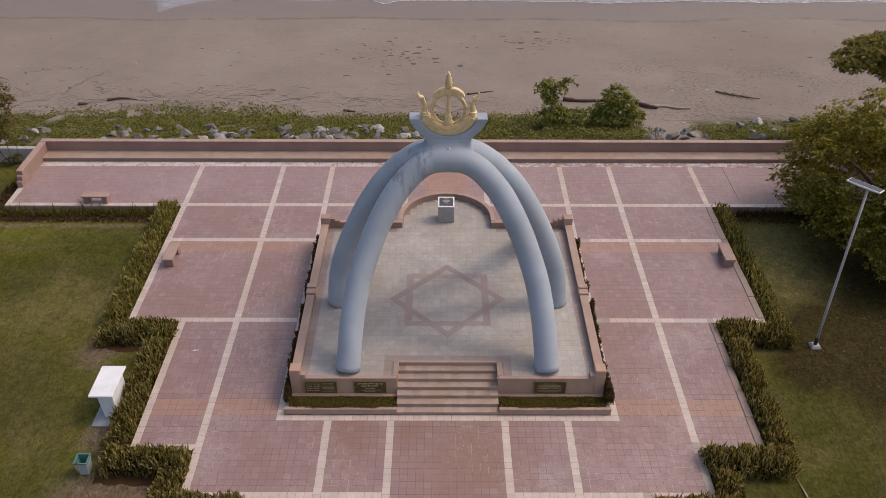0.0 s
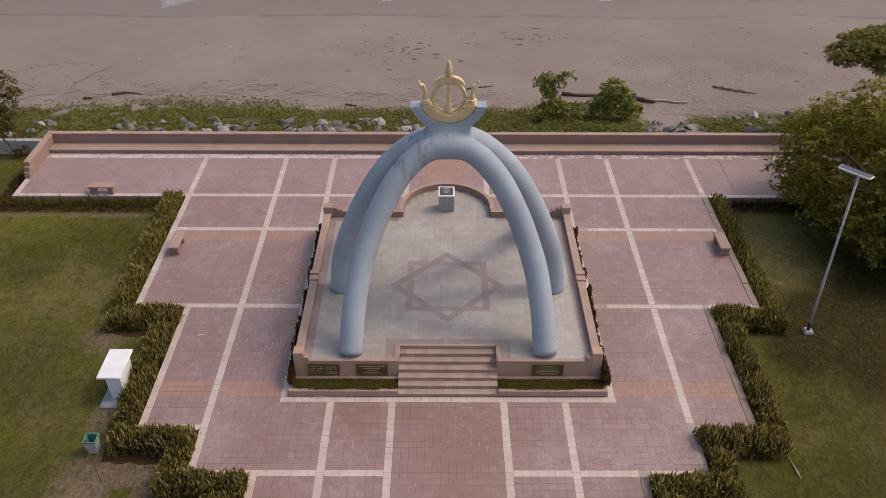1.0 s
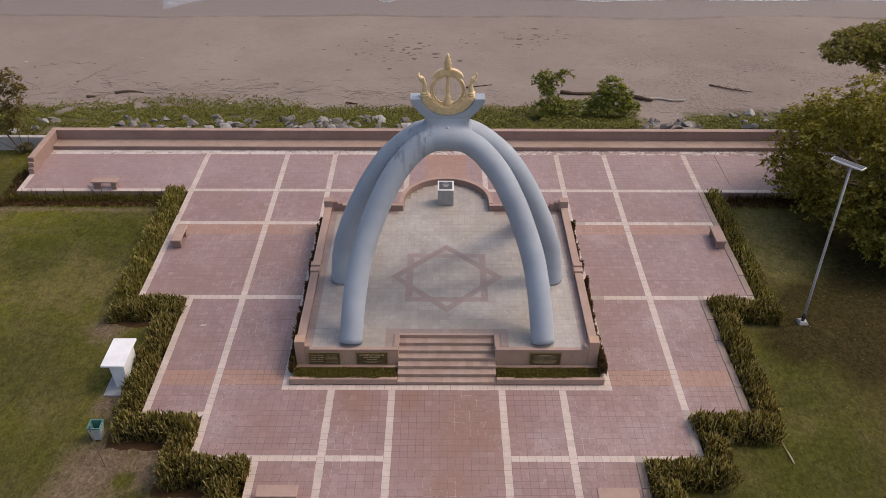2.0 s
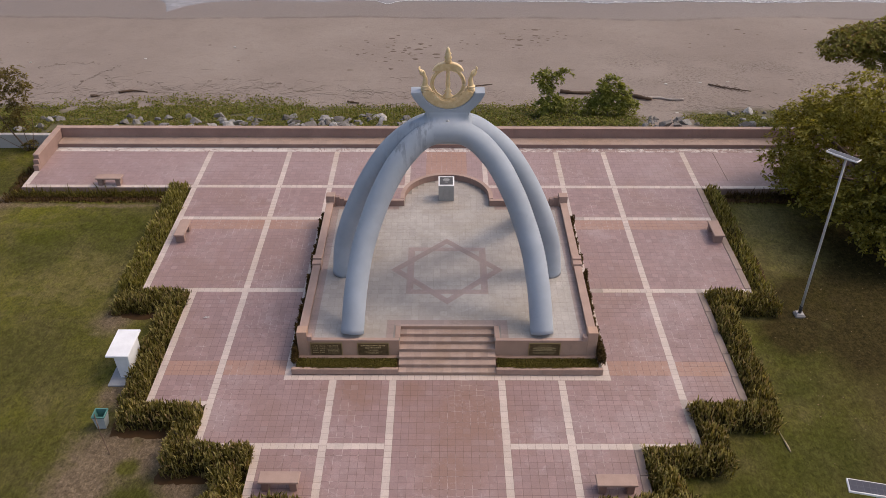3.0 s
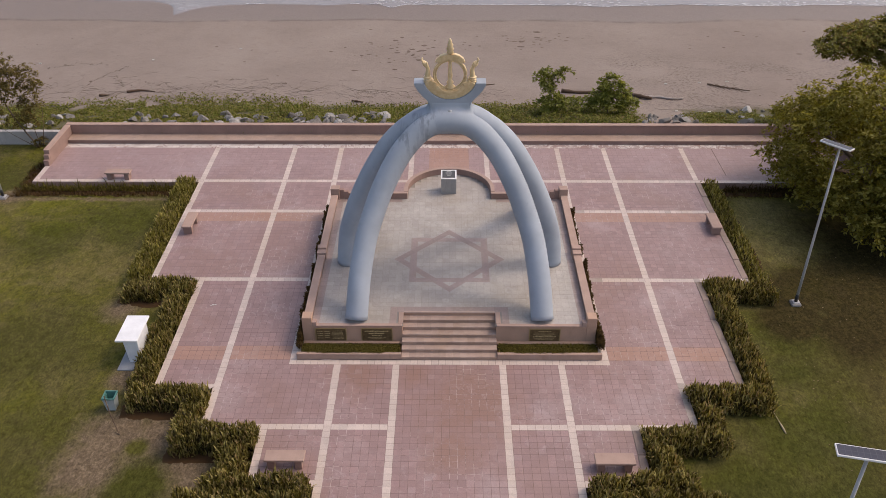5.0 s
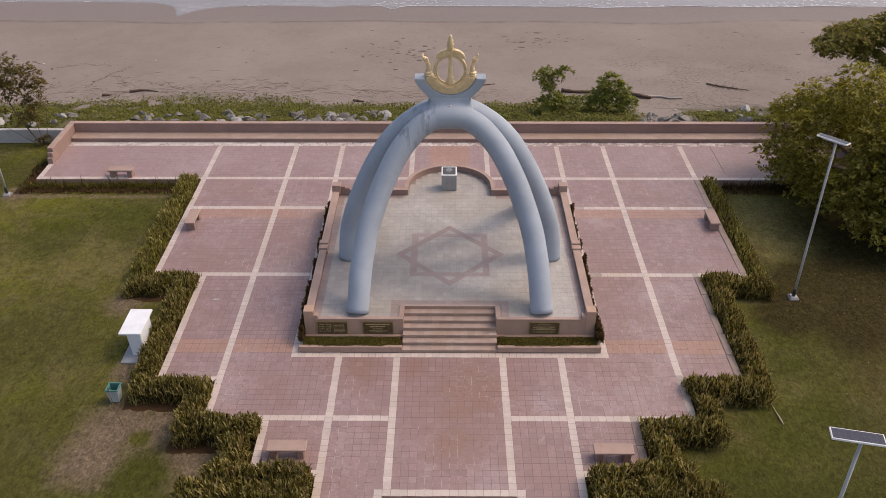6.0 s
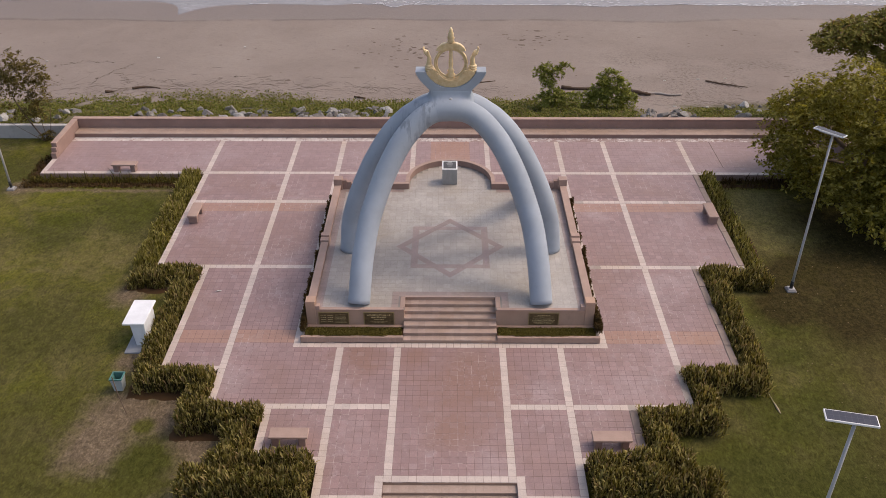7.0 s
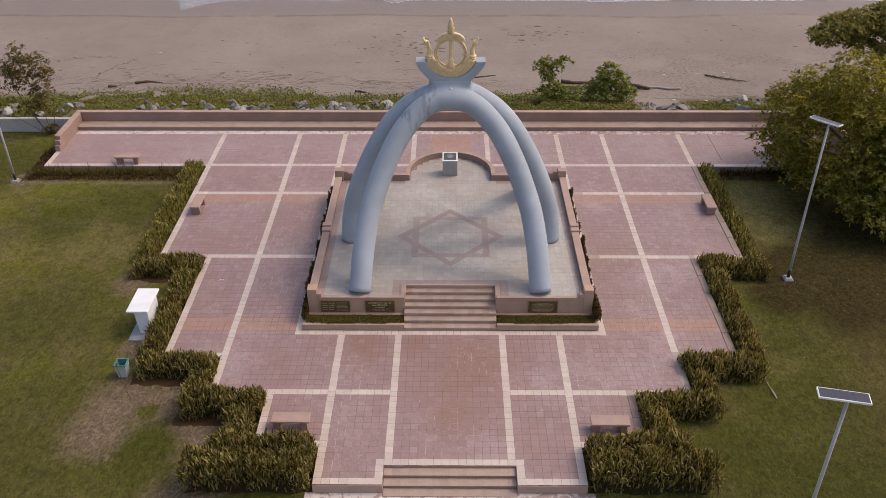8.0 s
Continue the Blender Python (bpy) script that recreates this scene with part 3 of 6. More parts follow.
# ---------------------------------------------------------------- ground, beach and sea
def ground_height(x, y):
    """Lawn, then a bank down to the sloping beach."""
    if y < 12.7:
        if y > 12.4 or y < -15 or abs(x) > 27:
            return -0.35
        if abs(x) < 4.25 and y < -11:
            return -0.42
        tuft = noise.noise((x * 3.7, y * 3.1, 4)) + 0.8 * noise.noise((x * 9.1, y * 7.3, 8))
        return -0.35 + 0.020 * tuft + 0.02 * noise.noise((x * 0.6, y * 0.6, 2))
    if y < 20.5:
        u = (y - 12.7) / 7.8
        return 0.28 - 1.48 * u * u * (3 - 2 * u) + 0.10 * noise.noise((x * 0.5, y * 0.5, 3))
    if y < 90:
        return -1.2 - (y - 20.5) * 0.022 + 0.03 * noise.noise((x * 0.3, y * 0.3, 9))
    return -2.7


def build_ground():
    xs = [-3000, -800, -250, -100, -60] + [-40 + 1.0 * i for i in range(13)] + [-27 + 0.13 * i for i in range(400)] + [25 + 1.0 * i for i in range(16)] + [60, 100, 250, 800, 3000]
    ys = [-3000, -800, -200, -80, -40] + [-24, -20, -17] + [-15 + 0.14 * i for i in range(196)] + [12.45, 12.62] + [12.7 + 0.6 * i for i in range(14)] + [21.5 + 1.0 * i for i in range(30)] + [60, 90, 200, 800, 4000]
    v = [(x, y, ground_height(x, y)) for y in ys for x in xs]
    n = len(xs)
    f, mats = [], []
    for j in range(len(ys) - 1):
        for i in range(n - 1):
            f.append((j * n + i, j * n + i + 1, (j + 1) * n + i + 1, (j + 1) * n + i))
            mats.append(1 if ys[j] >= 12.6 else 0)
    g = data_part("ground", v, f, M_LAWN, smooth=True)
    g.data.materials.append(M_SAND)
    g.data.polygons.foreach_set("material_index", mats)
    tagged(g, "mown lawn with bare patches running down to a pinkish sand beach", "ground", kind="structure")
    xs = [-3000, -600, -120] + [-60 + 0.5 * i for i in range(241)] + [120, 600, 3000]
    off = [0, 0.12, 0.3, 0.6, 1.0, 1.5, 2.2, 3, 4, 6, 9, 14, 20, 30, 50, 100, 300, 1000, 4000]
    n = len(xs)
    v = []
    for d in off:
        for x in xs:
            y = shore(x) + d
            v.append((x, y, max(-1.66, ground_height(x, y) + 0.004 + min(0.03, 0.05 * d)) + (0.03 * min(d, 1) * noise.noise((x * 0.12, y * 0.6, 5)) if d < 30 else 0)))
    f = [(j * n + i, j * n + i + 1, (j + 1) * n + i + 1, (j + 1) * n + i) for j in range(len(off) - 1) for i in range(n - 1)]
    tagged(data_part("water", v, f, M_SEA, smooth=True), "shallow brown-grey sea with thin white foam", "sea", kind="structure")
    build_foam()


def shore(x):
    """Where the last wave ends on the sand."""
    y = 40.1 + 0.55 * noise.noise((x * 0.10, 2.0, 0)) + 0.22 * noise.noise((x * 0.45, 7.0, 0)) + 0.08 * noise.noise((x * 1.7, 3.0, 0))
    if x < -21.4:
        y += 1.2 * min(1, (-21.4 - x) / 3)
    y -= 2.3 * math.exp(-abs(x + 21.4) / 0.55) + 1.0 * math.exp(-((x + 20.9) / 2.4) ** 2) * (1 if x > -21.4 else math.exp(-abs(x + 21.4) / 0.5))
    y -= 0.9 * math.exp(-((x + 4.6) / 0.7) ** 2) + 0.6 * math.exp(-((x - 13.5) / 3.5) ** 2)
    return y


def build_foam():
    """Broken lace of foam along the water's edge and in the shallows behind it."""
    rng = random.Random(77)
    v, f = [], []

    def patch(x, y, rx, ry):
        k, sides = len(v), 7
        for i in range(sides):
            a, r = i * math.tau / sides, rng.uniform(0.55, 1.2)
            px, py = x + rx * r * math.cos(a), y + ry * r * math.sin(a)
            v.append((px, py, max(-1.625, ground_height(px, py) + 0.045)))
        f.append(list(range(k, k + sides)))

    x = -46.0
    while x < 46:
        if noise.noise((x * 0.35, 1.0, 5)) > (-0.22 if x > -8 else 0.3):
            patch(x, shore(x) + rng.uniform(0.02, 0.12), rng.uniform(0.05, 0.16), rng.uniform(0.03, 0.07))
        x += rng.uniform(0.06, 0.14)
    for _ in range(2600):
        x, d = rng.uniform(-46, 46), rng.random() ** 1.6 * 3.5 + 0.15
        y = shore(x) + d
        if noise.noise((x * 0.5, y * 1.6, 9)) > 0.02 and noise.noise((x * 0.12, 4.0, 1)) > (-0.15 if x > -2 else 0.15):
            patch(x, y, rng.uniform(0.04, 0.22), rng.uniform(0.02, 0.06))
    tagged(data_part("sea_foam", v, f, M_FOAM), "thin broken white foam along the water edge", "foam", kind="stuff")


build_ground()

# ---------------------------------------------------------------- plaza paving
EDGE = 12.05
STRIPES_R = [  # right half; x0, x1, y0, y1
    (1.75, 2.0, -11.25, -5.27), (3.82, 4.07, -12.25, -5.27), (7.81, 8.06, -8.17, -0.26), (7.81, 8.06, -0.01, 5.06),
    (7.81, 8.06, 5.31, 7.88), (7.81, 8.06, 8.13, 11.5), (11.8, EDGE, -0.01, 7.88), (11.8, EDGE, 8.13, 11.5),
    (5.41, 5.66, -5.02, 7.88), (5.41, 5.66, 8.13, 11.5), (1.75, 2.0, 5.6, 7.88), (1.75, 2.0, 8.13, 11.5),
    (9.85, 10.1, -6.3, -0.26), (5.86, 6.11, -10.5, -8.42),
]
STRIPES_R += [
    (5.66, 7.81, 5.06, 5.31), (8.06, 11.8, 5.06, 5.31), (7.81, 8.06, 5.06, 5.31), (5.66, EDGE, -0.26, -0.01),
    (4.07, 6.11, -8.42, -8.17), (2.0, 3.82, -8.42, -8.17), (6.11, 8.06, -8.42, -8.17), (8.06, 10.1, -6.55, -6.3),
    (4.07, 6.11, -10.75, -10.5), (2.25, 3.82, -12.25, -12.0), (2.0, 2.25, -12.25, -11.25), (19.85, 20.1, 8.13, 9.55),
]
STRIPES_C = [(-5.66, 5.66, -5.27, -5.02), (-2.0, 2.0, -11.5, -11.25), (-20.1, 20.1, 7.88, 8.13), (-20.1, 20.1, 11.5, 11.95)]
PANELS_R = [
    (2.0, 3.82, -8.17, -5.27), (2.0, 3.82, -11.25, -8.42), (2.25, 3.82, -12.0, -11.25), (4.07, 7.81, -8.17, -5.27), (4.07, 5.86, -10.5, -8.42),
    (5.66, 7.81, -5.27, -0.26), (5.66, 7.81, -0.01, 5.06), (5.66, 7.81, 5.31, 7.88), (5.66, 7.81, 8.13, 11.5),
    (8.06, 9.85, -6.3, -0.26), (8.06, 11.8, -0.01, 5.06), (8.06, 11.8, 5.31, 7.88), (8.06, 11.8, 8.13, 11.5), (EDGE, 19.85, 8.13, 11.5),
    (2.0, 5.41, 5.3, 7.88), (2.0, 5.41, 8.13, 11.5),
]
PANELS_C = [(-1.75, 1.75, -11.25, -5.27), (-1.75, 1.75, 5.3, 11.5)]


def mirrored(rects):
    return rects + [(-x1, -x0, y0, y1) for x0, x1, y0, y1 in rects]


def is_orange(x, y):
    a = abs(x)
    return (a > 5.6 and 4.42 < y < 5.06) or (a > 5.6 and -5.02 < y < -4.22) or (a < 1.0 and 8.2 < y < 11.4)


KERBS = ((9.85, 10.11, -6.3, -0.27, 5), (11.8, 12.06, 0.0, 7.87, 6), (5.86, 6.12, -10.5, -8.43, 2))


def on_kerb(c):
    return any(x0 < c[0] < x1 and y0 < c[1] < y1 for x0, x1, y0, y1, n in KERBS)


def build_plaza():
    half = [(2.0, -12.25), (4.07, -12.25), (4.07, -10.75), (6.11, -10.75), (6.11, -8.42), (8.06, -8.42), (8.06, -6.55), (10.1, -6.55), (10.1, -0.26),
            (EDGE, -0.26), (EDGE, 7.88), (20.1, 7.88), (20.1, 12.6)]
    outline = [(2.0, -11.5)] + half + [(-x, y) for x, y in reversed(half)] + [(-2.0, -11.5)]
    slab = part("plaza_floor", prism(outline, -0.6, -0.0016), M_JOINT)
    tagged(slab, "plaza of red square pavers divided by cream paver strips", "paving", kind="structure")
    cells = tiles(mirrored(PANELS_R) + PANELS_C, 0, 0, 0.25, 0.0042, RNG)
    near = [c for c in cells if abs(c[0]) < 1.75 and c[1] < -5.9][:300]
    rest = [c for c in cells if c not in set(near)]
    border = tiles(mirrored(STRIPES_R) + STRIPES_C, 0, 0, 0.25, 0.0030, RNG)
    grey = [c for c in border if c[0] > 5.7 and any(abs(c[0] - e) < 0.2 for e in (5.94, 9.98, 11.93)) and c[1] < 7.8 or (c[0] > 7.7 and c[1] < -6.2)]
    worn = [c for c in border if 11.5 < c[1] < 11.95]
    border = [c for c in border if c not in set(grey + worn)]
    front = [c for c in border if c[1] < -8.0][:300]
    border = [c for c in border if c not in set(front)]
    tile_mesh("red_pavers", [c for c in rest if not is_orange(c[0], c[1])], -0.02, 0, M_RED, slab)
    tile_mesh("orange_pavers", [c for c in rest if is_orange(c[0], c[1])], -0.02, 0, M_ORANGE, slab)
    tile_mesh("cream_pavers", border, -0.02, 0.002, M_CREAM, slab)
    tile_mesh("peeling_pavers", worn, -0.02, 0.002, M_PEEL, slab)
    tile_mesh("weathered_pavers", [c for c in grey if not on_kerb(c)], -0.02, 0.002, M_GREY_EDGE, slab)
    for x0, x1, y0, y1, n in KERBS:
        for k in range(n):
            step = (y1 - y0) / n
            tilt = RNG.uniform(-0.008, 0.008)
            part("kerb_stone", box(x0 + tilt, x1 + tilt, y0 + step * k + 0.006, y0 + step * (k + 1) - 0.006, -0.3, 0.026 + RNG.uniform(-0.010, 0.010), 0.014), M_CURB, slab)
    single_tiles("paver", near, -0.02, 0, M_RED, slab)
    single_tiles("border_paver", front, -0.02, 0.002, M_CREAM, slab)
    for s in (-1, 1):
        x0, x1 = sorted((EDGE * s, 20.1 * s))
        part("terrace_facing", box(x0, x1, 7.865, 7.88, -0.6, -0.03, 0), M_WALL, slab)
        x0, x1 = sorted((20.1 * s, 20.115 * s))
        part("terrace_facing", box(x0, x1, 7.88, 9.4, -0.6, -0.03, 0), M_WALL, slab)
    part("expansion_joint", box(13.49, 13.52, 8.6, 11.48, -0.004, 0.0035, 0), M_DULLBROWN, slab)
    # facing of the raised front edge
    for s in (-1, 1):
        x0, x1 = sorted((2.0 * s, 4.07 * s))
        part("front_facing", box(x0, x1, -12.265, -12.25, -0.6, -0.03, 0), M_COPING, slab)
        n = 8
        for k in range(n):
            part("facing_tile", box(x0 + (x1 - x0) * k / n + 0.003, x0 + (x1 - x0) * (k + 1) / n - 0.003, -12.272, -12.262, -0.33, -0.035, 0.002), M_COPING, slab)
    stair = thing("front_steps", "three broad pinkish stone steps down to the path", "steps", (0, -12, -0.45))
    for k in range(3):
        ob = part("step", box(-1.995, 1.995, -11.5 - 0.30 * (k + 1), -11.45, -0.6, -0.11 * (k + 1), 0.015), M_STEP, stair)
        ob.matrix_parent_inverse = stair.matrix_basis.inverted()
        y, z = -11.5 - 0.30 * (k + 1), -0.11 * (k + 1)
        for i in range(16):
            keep(part("tread_tile", box(-1.99 + 0.2488 * i + 0.0015, -1.99 + 0.2488 * (i + 1) - 0.0015, y - 0.012, y + (0.296 if k else 0.285), z + 0.001, z + 0.016, 0.003), M_SEAT), stair)
    keep(part("top_riser", box(-1.995, 1.995, -11.512, -11.502, -0.105, -0.022, 0), M_STEP), stair)
    path = part("front_path", prism([(-4.3, -22), (4.3, -22), (4.3, -12.267), (2.0, -12.267), (2.0, -12.416), (-2.0, -12.416), (-2.0, -12.267), (-4.3, -12.267)], -0.5, -0.335), M_PEEL)
    tagged(path, "worn pinkish stone path with peeling pale paint below the steps", "path", kind="structure")


def keep(ob, parent):
    """Makes ob, built in world places, a child of a placed empty."""
    ob.parent = parent
    ob.matrix_parent_inverse = parent.matrix_basis.inverted()
    return ob


# ---------------------------------------------------------------- back bench and walls
def build_back():
    w = part("wall_back", box(-20.1, 20.1, 12.68, 12.92, -0.6, 0.698, 0.01), M_WALL)
    tagged(w, "low pinkish rendered back wall with paler coping", "wall", kind="structure")
    part("coping", box(-20.12, 20.12, 12.66, 12.94, 0.70, 0.75, 0.012), M_COPING, w)
    b = part("wall_bench", box(-19.85, 19.85, 11.95, 12.678, -0.1, 0.16, 0.01), M_WALL)
    tagged(b, "long low built-in pinkish bench along the back wall", "bench", kind="structure")
    part("seat_slab", box(-19.85, 19.85, 11.925, 12.678, 0.162, 0.207, 0.004), M_WALL, b)
    single_tiles("seat_tile", tiles([(-19.85, 19.85, 11.92, 12.675)], 0, 0, 0.38, 0.0012, RNG), 0.19, 0.22, M_SEAT, b)
    for s, name in ((-1, "wall_left"), (1, "wall_right")):
        x0, x1 = sorted((19.86 * s, 20.12 * s))
        e = part(name, box(x0, x1, 9.75, 12.64, -0.6, 0.68, 0.01), M_WALL)
        tagged(e, "low end wall of the terrace with a stepped end", "wall", kind="structure")
        part("coping", box(x0 - 0.02, x1 + 0.02, 9.75, 12.64, 0.682, 0.74, 0.012), M_COPING, e)
        part("end_step", box(x0, x1, 9.60, 9.748, -0.6, 0.52, 0.01), M_WALL, e)
        part("end_step", box(x0, x1, 9.45, 9.598, -0.6, 0.30, 0.01), M_WALL, e)
    white = part("sea_wall", box(-60, -20.15, 12.52, 12.78, -0.8, 0.40, 0.015), M_WHITEWALL)
    tagged(white, "weathered white low sea wall beside the lawn", "wall", kind="structure")


# ---------------------------------------------------------------- monument platform
def build_platform():
    p = thing("monument_platform", "raised pink platform with stepped parapets and grey floor", "platform")
    arc = [(2.07 * math.cos(radians(a)), 5.2 + 2.07 * math.sin(radians(a))) for a in range(0, 181, 10)]
    outline = [(-5.19, -4.22), (-1.68, -4.22), (-1.68, -3.43), (1.68, -3.43), (1.68, -4.22), (5.19, -4.22), (5.19, 4.98), (2.07, 4.98)] + arc + [(-2.07, 4.98), (-5.19, 4.98)]
    core = part("core", prism(outline, 0, 0.886), M_FRONT, p)
    part("floor_bed", prism([(x * 0.985, y) for x, y in outline[:7]] + [(2.07, 4.98)] + arc + [(-2.07, 4.98), (-5.11, 4.98)], 0.8865, 0.8985), M_BED, core)
    # floor tiles
    rects = [(-4.93, 4.93, -3.1, 4.75), (-4.93, -1.9, -4.09, -3.1), (1.9, 4.93, -4.09, -3.1), (-1.9, 1.9, -3.4, -3.1)]
    floor = tiles(rects, 0, 0, 0.26, 0.001, RNG)
    apse = [c for c in tiles([(-1.82, 1.82, 4.75, 7.05)], 0, 0, 0.26, 0.001, RNG) if c[1] < 5.2 or math.hypot(c[0], c[1] - 5.2) < 1.78]
    red = lambda c: abs(c[0]) > 4.68 or (abs(c[0]) < 2.2 and c[1] < -3.1) or (c[1] > 4.5 and abs(c[0]) > 2.0)
    keepers = [c for c in floor + apse]
    grey = sorted((c for c in keepers if not red(c)), key=lambda c: c[1])
    single_tiles("floor_tile", grey[:300], 0.88, 0.9, M_FLOOR, core, 0.0015)
    tile_mesh("floor_tiles", grey[300:], 0.88, 0.9, M_FLOOR, core, 0.0015)
    tile_mesh("red_floor_tiles", [c for c in keepers if red(c)], 0.88, 0.9, M_STAR, core)
    # two interlaced square bands
    for turn in (0, 45):
        for k in range(4):
            m = Matrix.Rotation(radians(turn + 90 * k), 4, "Z")
            h = 1.545
            lift = 0.9045 + (0.0015 if turn else 0) + 0.0005 * k
            pts = [m @ Vector(q) for q in ((-h, -h, lift), (h, -h, lift), (h - 0.26, -h + 0.26, lift), (-h + 0.26, -h + 0.26, lift))]
            data_part("star_band", [tuple(q) for q in pts], [(0, 1, 2, 3)], M_STAR, core)
    for s in (-1, 1):
        def b(name, x0, x1, y0, y1, z0, z1, mat=M_WALL, parent=p):
            xs = sorted((x0 * s, x1 * s))
            return part(name, box(xs[0], xs[1], y0, y1, z0, z1, 0.012), mat, parent)
        b("front_coping", 1.70, 4.74, -4.25, -4.10, 0.884, 0.93, M_COPING)
        b("stair_cheek", 1.66, 1.84, -4.098, -3.42, 0.884, 0.92, M_COPING)
        b("parapet_step", 4.742, 4.90, -4.255, -4.05, 0.884, 1.08, M_COPING)
        b("corner_post", 4.902, 5.25, -4.245, -3.86, 0.002, 1.26, M_FRONT)
        b("side_parapet", 4.94, 5.205, -3.858, -0.02, 0.884, 1.08)
        b("parapet_coping", 4.92, 5.22, -3.858, -0.02, 1.082, 1.13, M_COPING)
        b("middle_post", 4.90, 5.25, -0.018, 0.26, 0.6, 1.20, M_COPING)
        b("middle_post_cap", 4.90, 5.25, 0.262, 0.50, 0.6, 1.27, M_COPING)
        b("side_parapet", 4.94, 5.205, 0.502, 4.70, 0.884, 1.08)
        b("parapet_coping", 4.92, 5.22, 0.502, 4.70, 1.082, 1.13, M_COPING)
        b("back_post", 4.86, 5.24, 4.702, 5.06, 0.6, 1.42, M_COPING)
        b("back_step", 4.66, 4.858, 4.77, 4.95, 0.884, 1.34, M_WALL)
        b("back_step", 4.46, 4.658, 4.77, 4.95, 0.884, 1.26, M_WALL)
        b("back_wall", 1.86, 4.458, 4.775, 4.925, 0.884, 1.15)
        b("back_coping", 1.85, 4.458, 4.765, 4.935, 1.152, 1.185, M_COPING)
        b("planter_kerb", 1.70, 5.41, -5.0, -4.87, 0, 0.25, M_KERB)
        for k in range(14):
            b("kerb_tile", 1.705 + 0.2645 * k, 1.705 + 0.2645 * (k + 1) - 0.003, -5.006, -4.99, 0.012, 0.242, M_KERB)
        b("planter_kerb_side", 5.29, 5.41, -4.878, 5.1, 0, 0.13, M_CONCRETE)
        b("wall_foot", 1.70, 5.24, -4.38, -4.232, 0.02, 0.235, M_FRONT)
        b("planter_soil", 1.70, 5.285, -4.875, -4.385, 0, 0.20, M_SOIL)
        b("planter_soil", 5.20, 5.285, -4.228, 5.0, 0, 0.10, M_SOIL)
    # curved back of the apse
    for name, r0, r1, z0, z1, mat in (("apse_wall", 1.86, 2.01, 0.884, 1.16, M_WALL), ("apse_coping", 1.85, 2.02, 1.162, 1.195, M_COPING)):
        ring = [(r1 * math.cos(radians(a)), 5.2 + r1 * math.sin(radians(a))) for a in range(0, 181, 6)]
        back = [(r0 * math.cos(radians(a)), 5.2 + r0 * math.sin(radians(a))) for a in range(180, -1, -6)]
        part(name, prism([(r1, 4.938)] + ring + [(-r1, 4.938), (-r0, 4.938)] + back + [(r0, 4.938)], z0, z1), mat, p)
    for k in range(6):
        y, z = -5.0 + 0.262 * k, 0.1286 * (k + 1)
        part("step", box(-1.697, 1.697, y, -3.432, 0.002, z - 0.018, 0.008), M_STEP, p)
        for i in range(13):
            x = -1.69 + 0.26 * i
            part("riser_tile", box(x + 0.0015, x + 0.2585, y - 0.006, y + 0.004, z - 0.1266, z - 0.022, 0), M_RISER, p)
        single_tiles("tread_tile", tiles([(-1.695, 1.695, y - 0.014, y + 0.262)], 0, 0, 0.27, 0.0006, RNG), z - 0.02, z, M_TREAD, p, 0.0008)
    part("tread", box(-1.66, 1.66, -3.45, -3.36, 0.888, 0.914, 0.004), M_TREAD, p)


# ---------------------------------------------------------------- the arch
# half of the leaning front arch, and of the upright middle arch: x, distance from the middle plane, z
HALF_A = [(3.35, 3.82, 0.90), (3.25, 3.17, 2.0), (3.14, 2.72, 2.72), (2.98, 2.28, 3.45), (2.73, 1.83, 4.15), (2.37, 1.40, 5.0), (1.86, 0.96, 5.9), (1.35, 0.66, 6.5), (0.90, 0.49, 6.86), (0.44, 0.40, 7.04), (0.0, 0.38, 7.08)]
HALF_B = [(4.02, -0.16, 0.90), (3.91, -0.10, 2.03), (3.71, -0.05, 2.85), (3.41, 0, 3.68), (2.87, 0, 4.85), (2.25, 0, 5.88), (1.70, 0, 6.50), (1.20, 0, 6.86), (0.60, 0, 7.10), (0.0, 0, 7.15)]


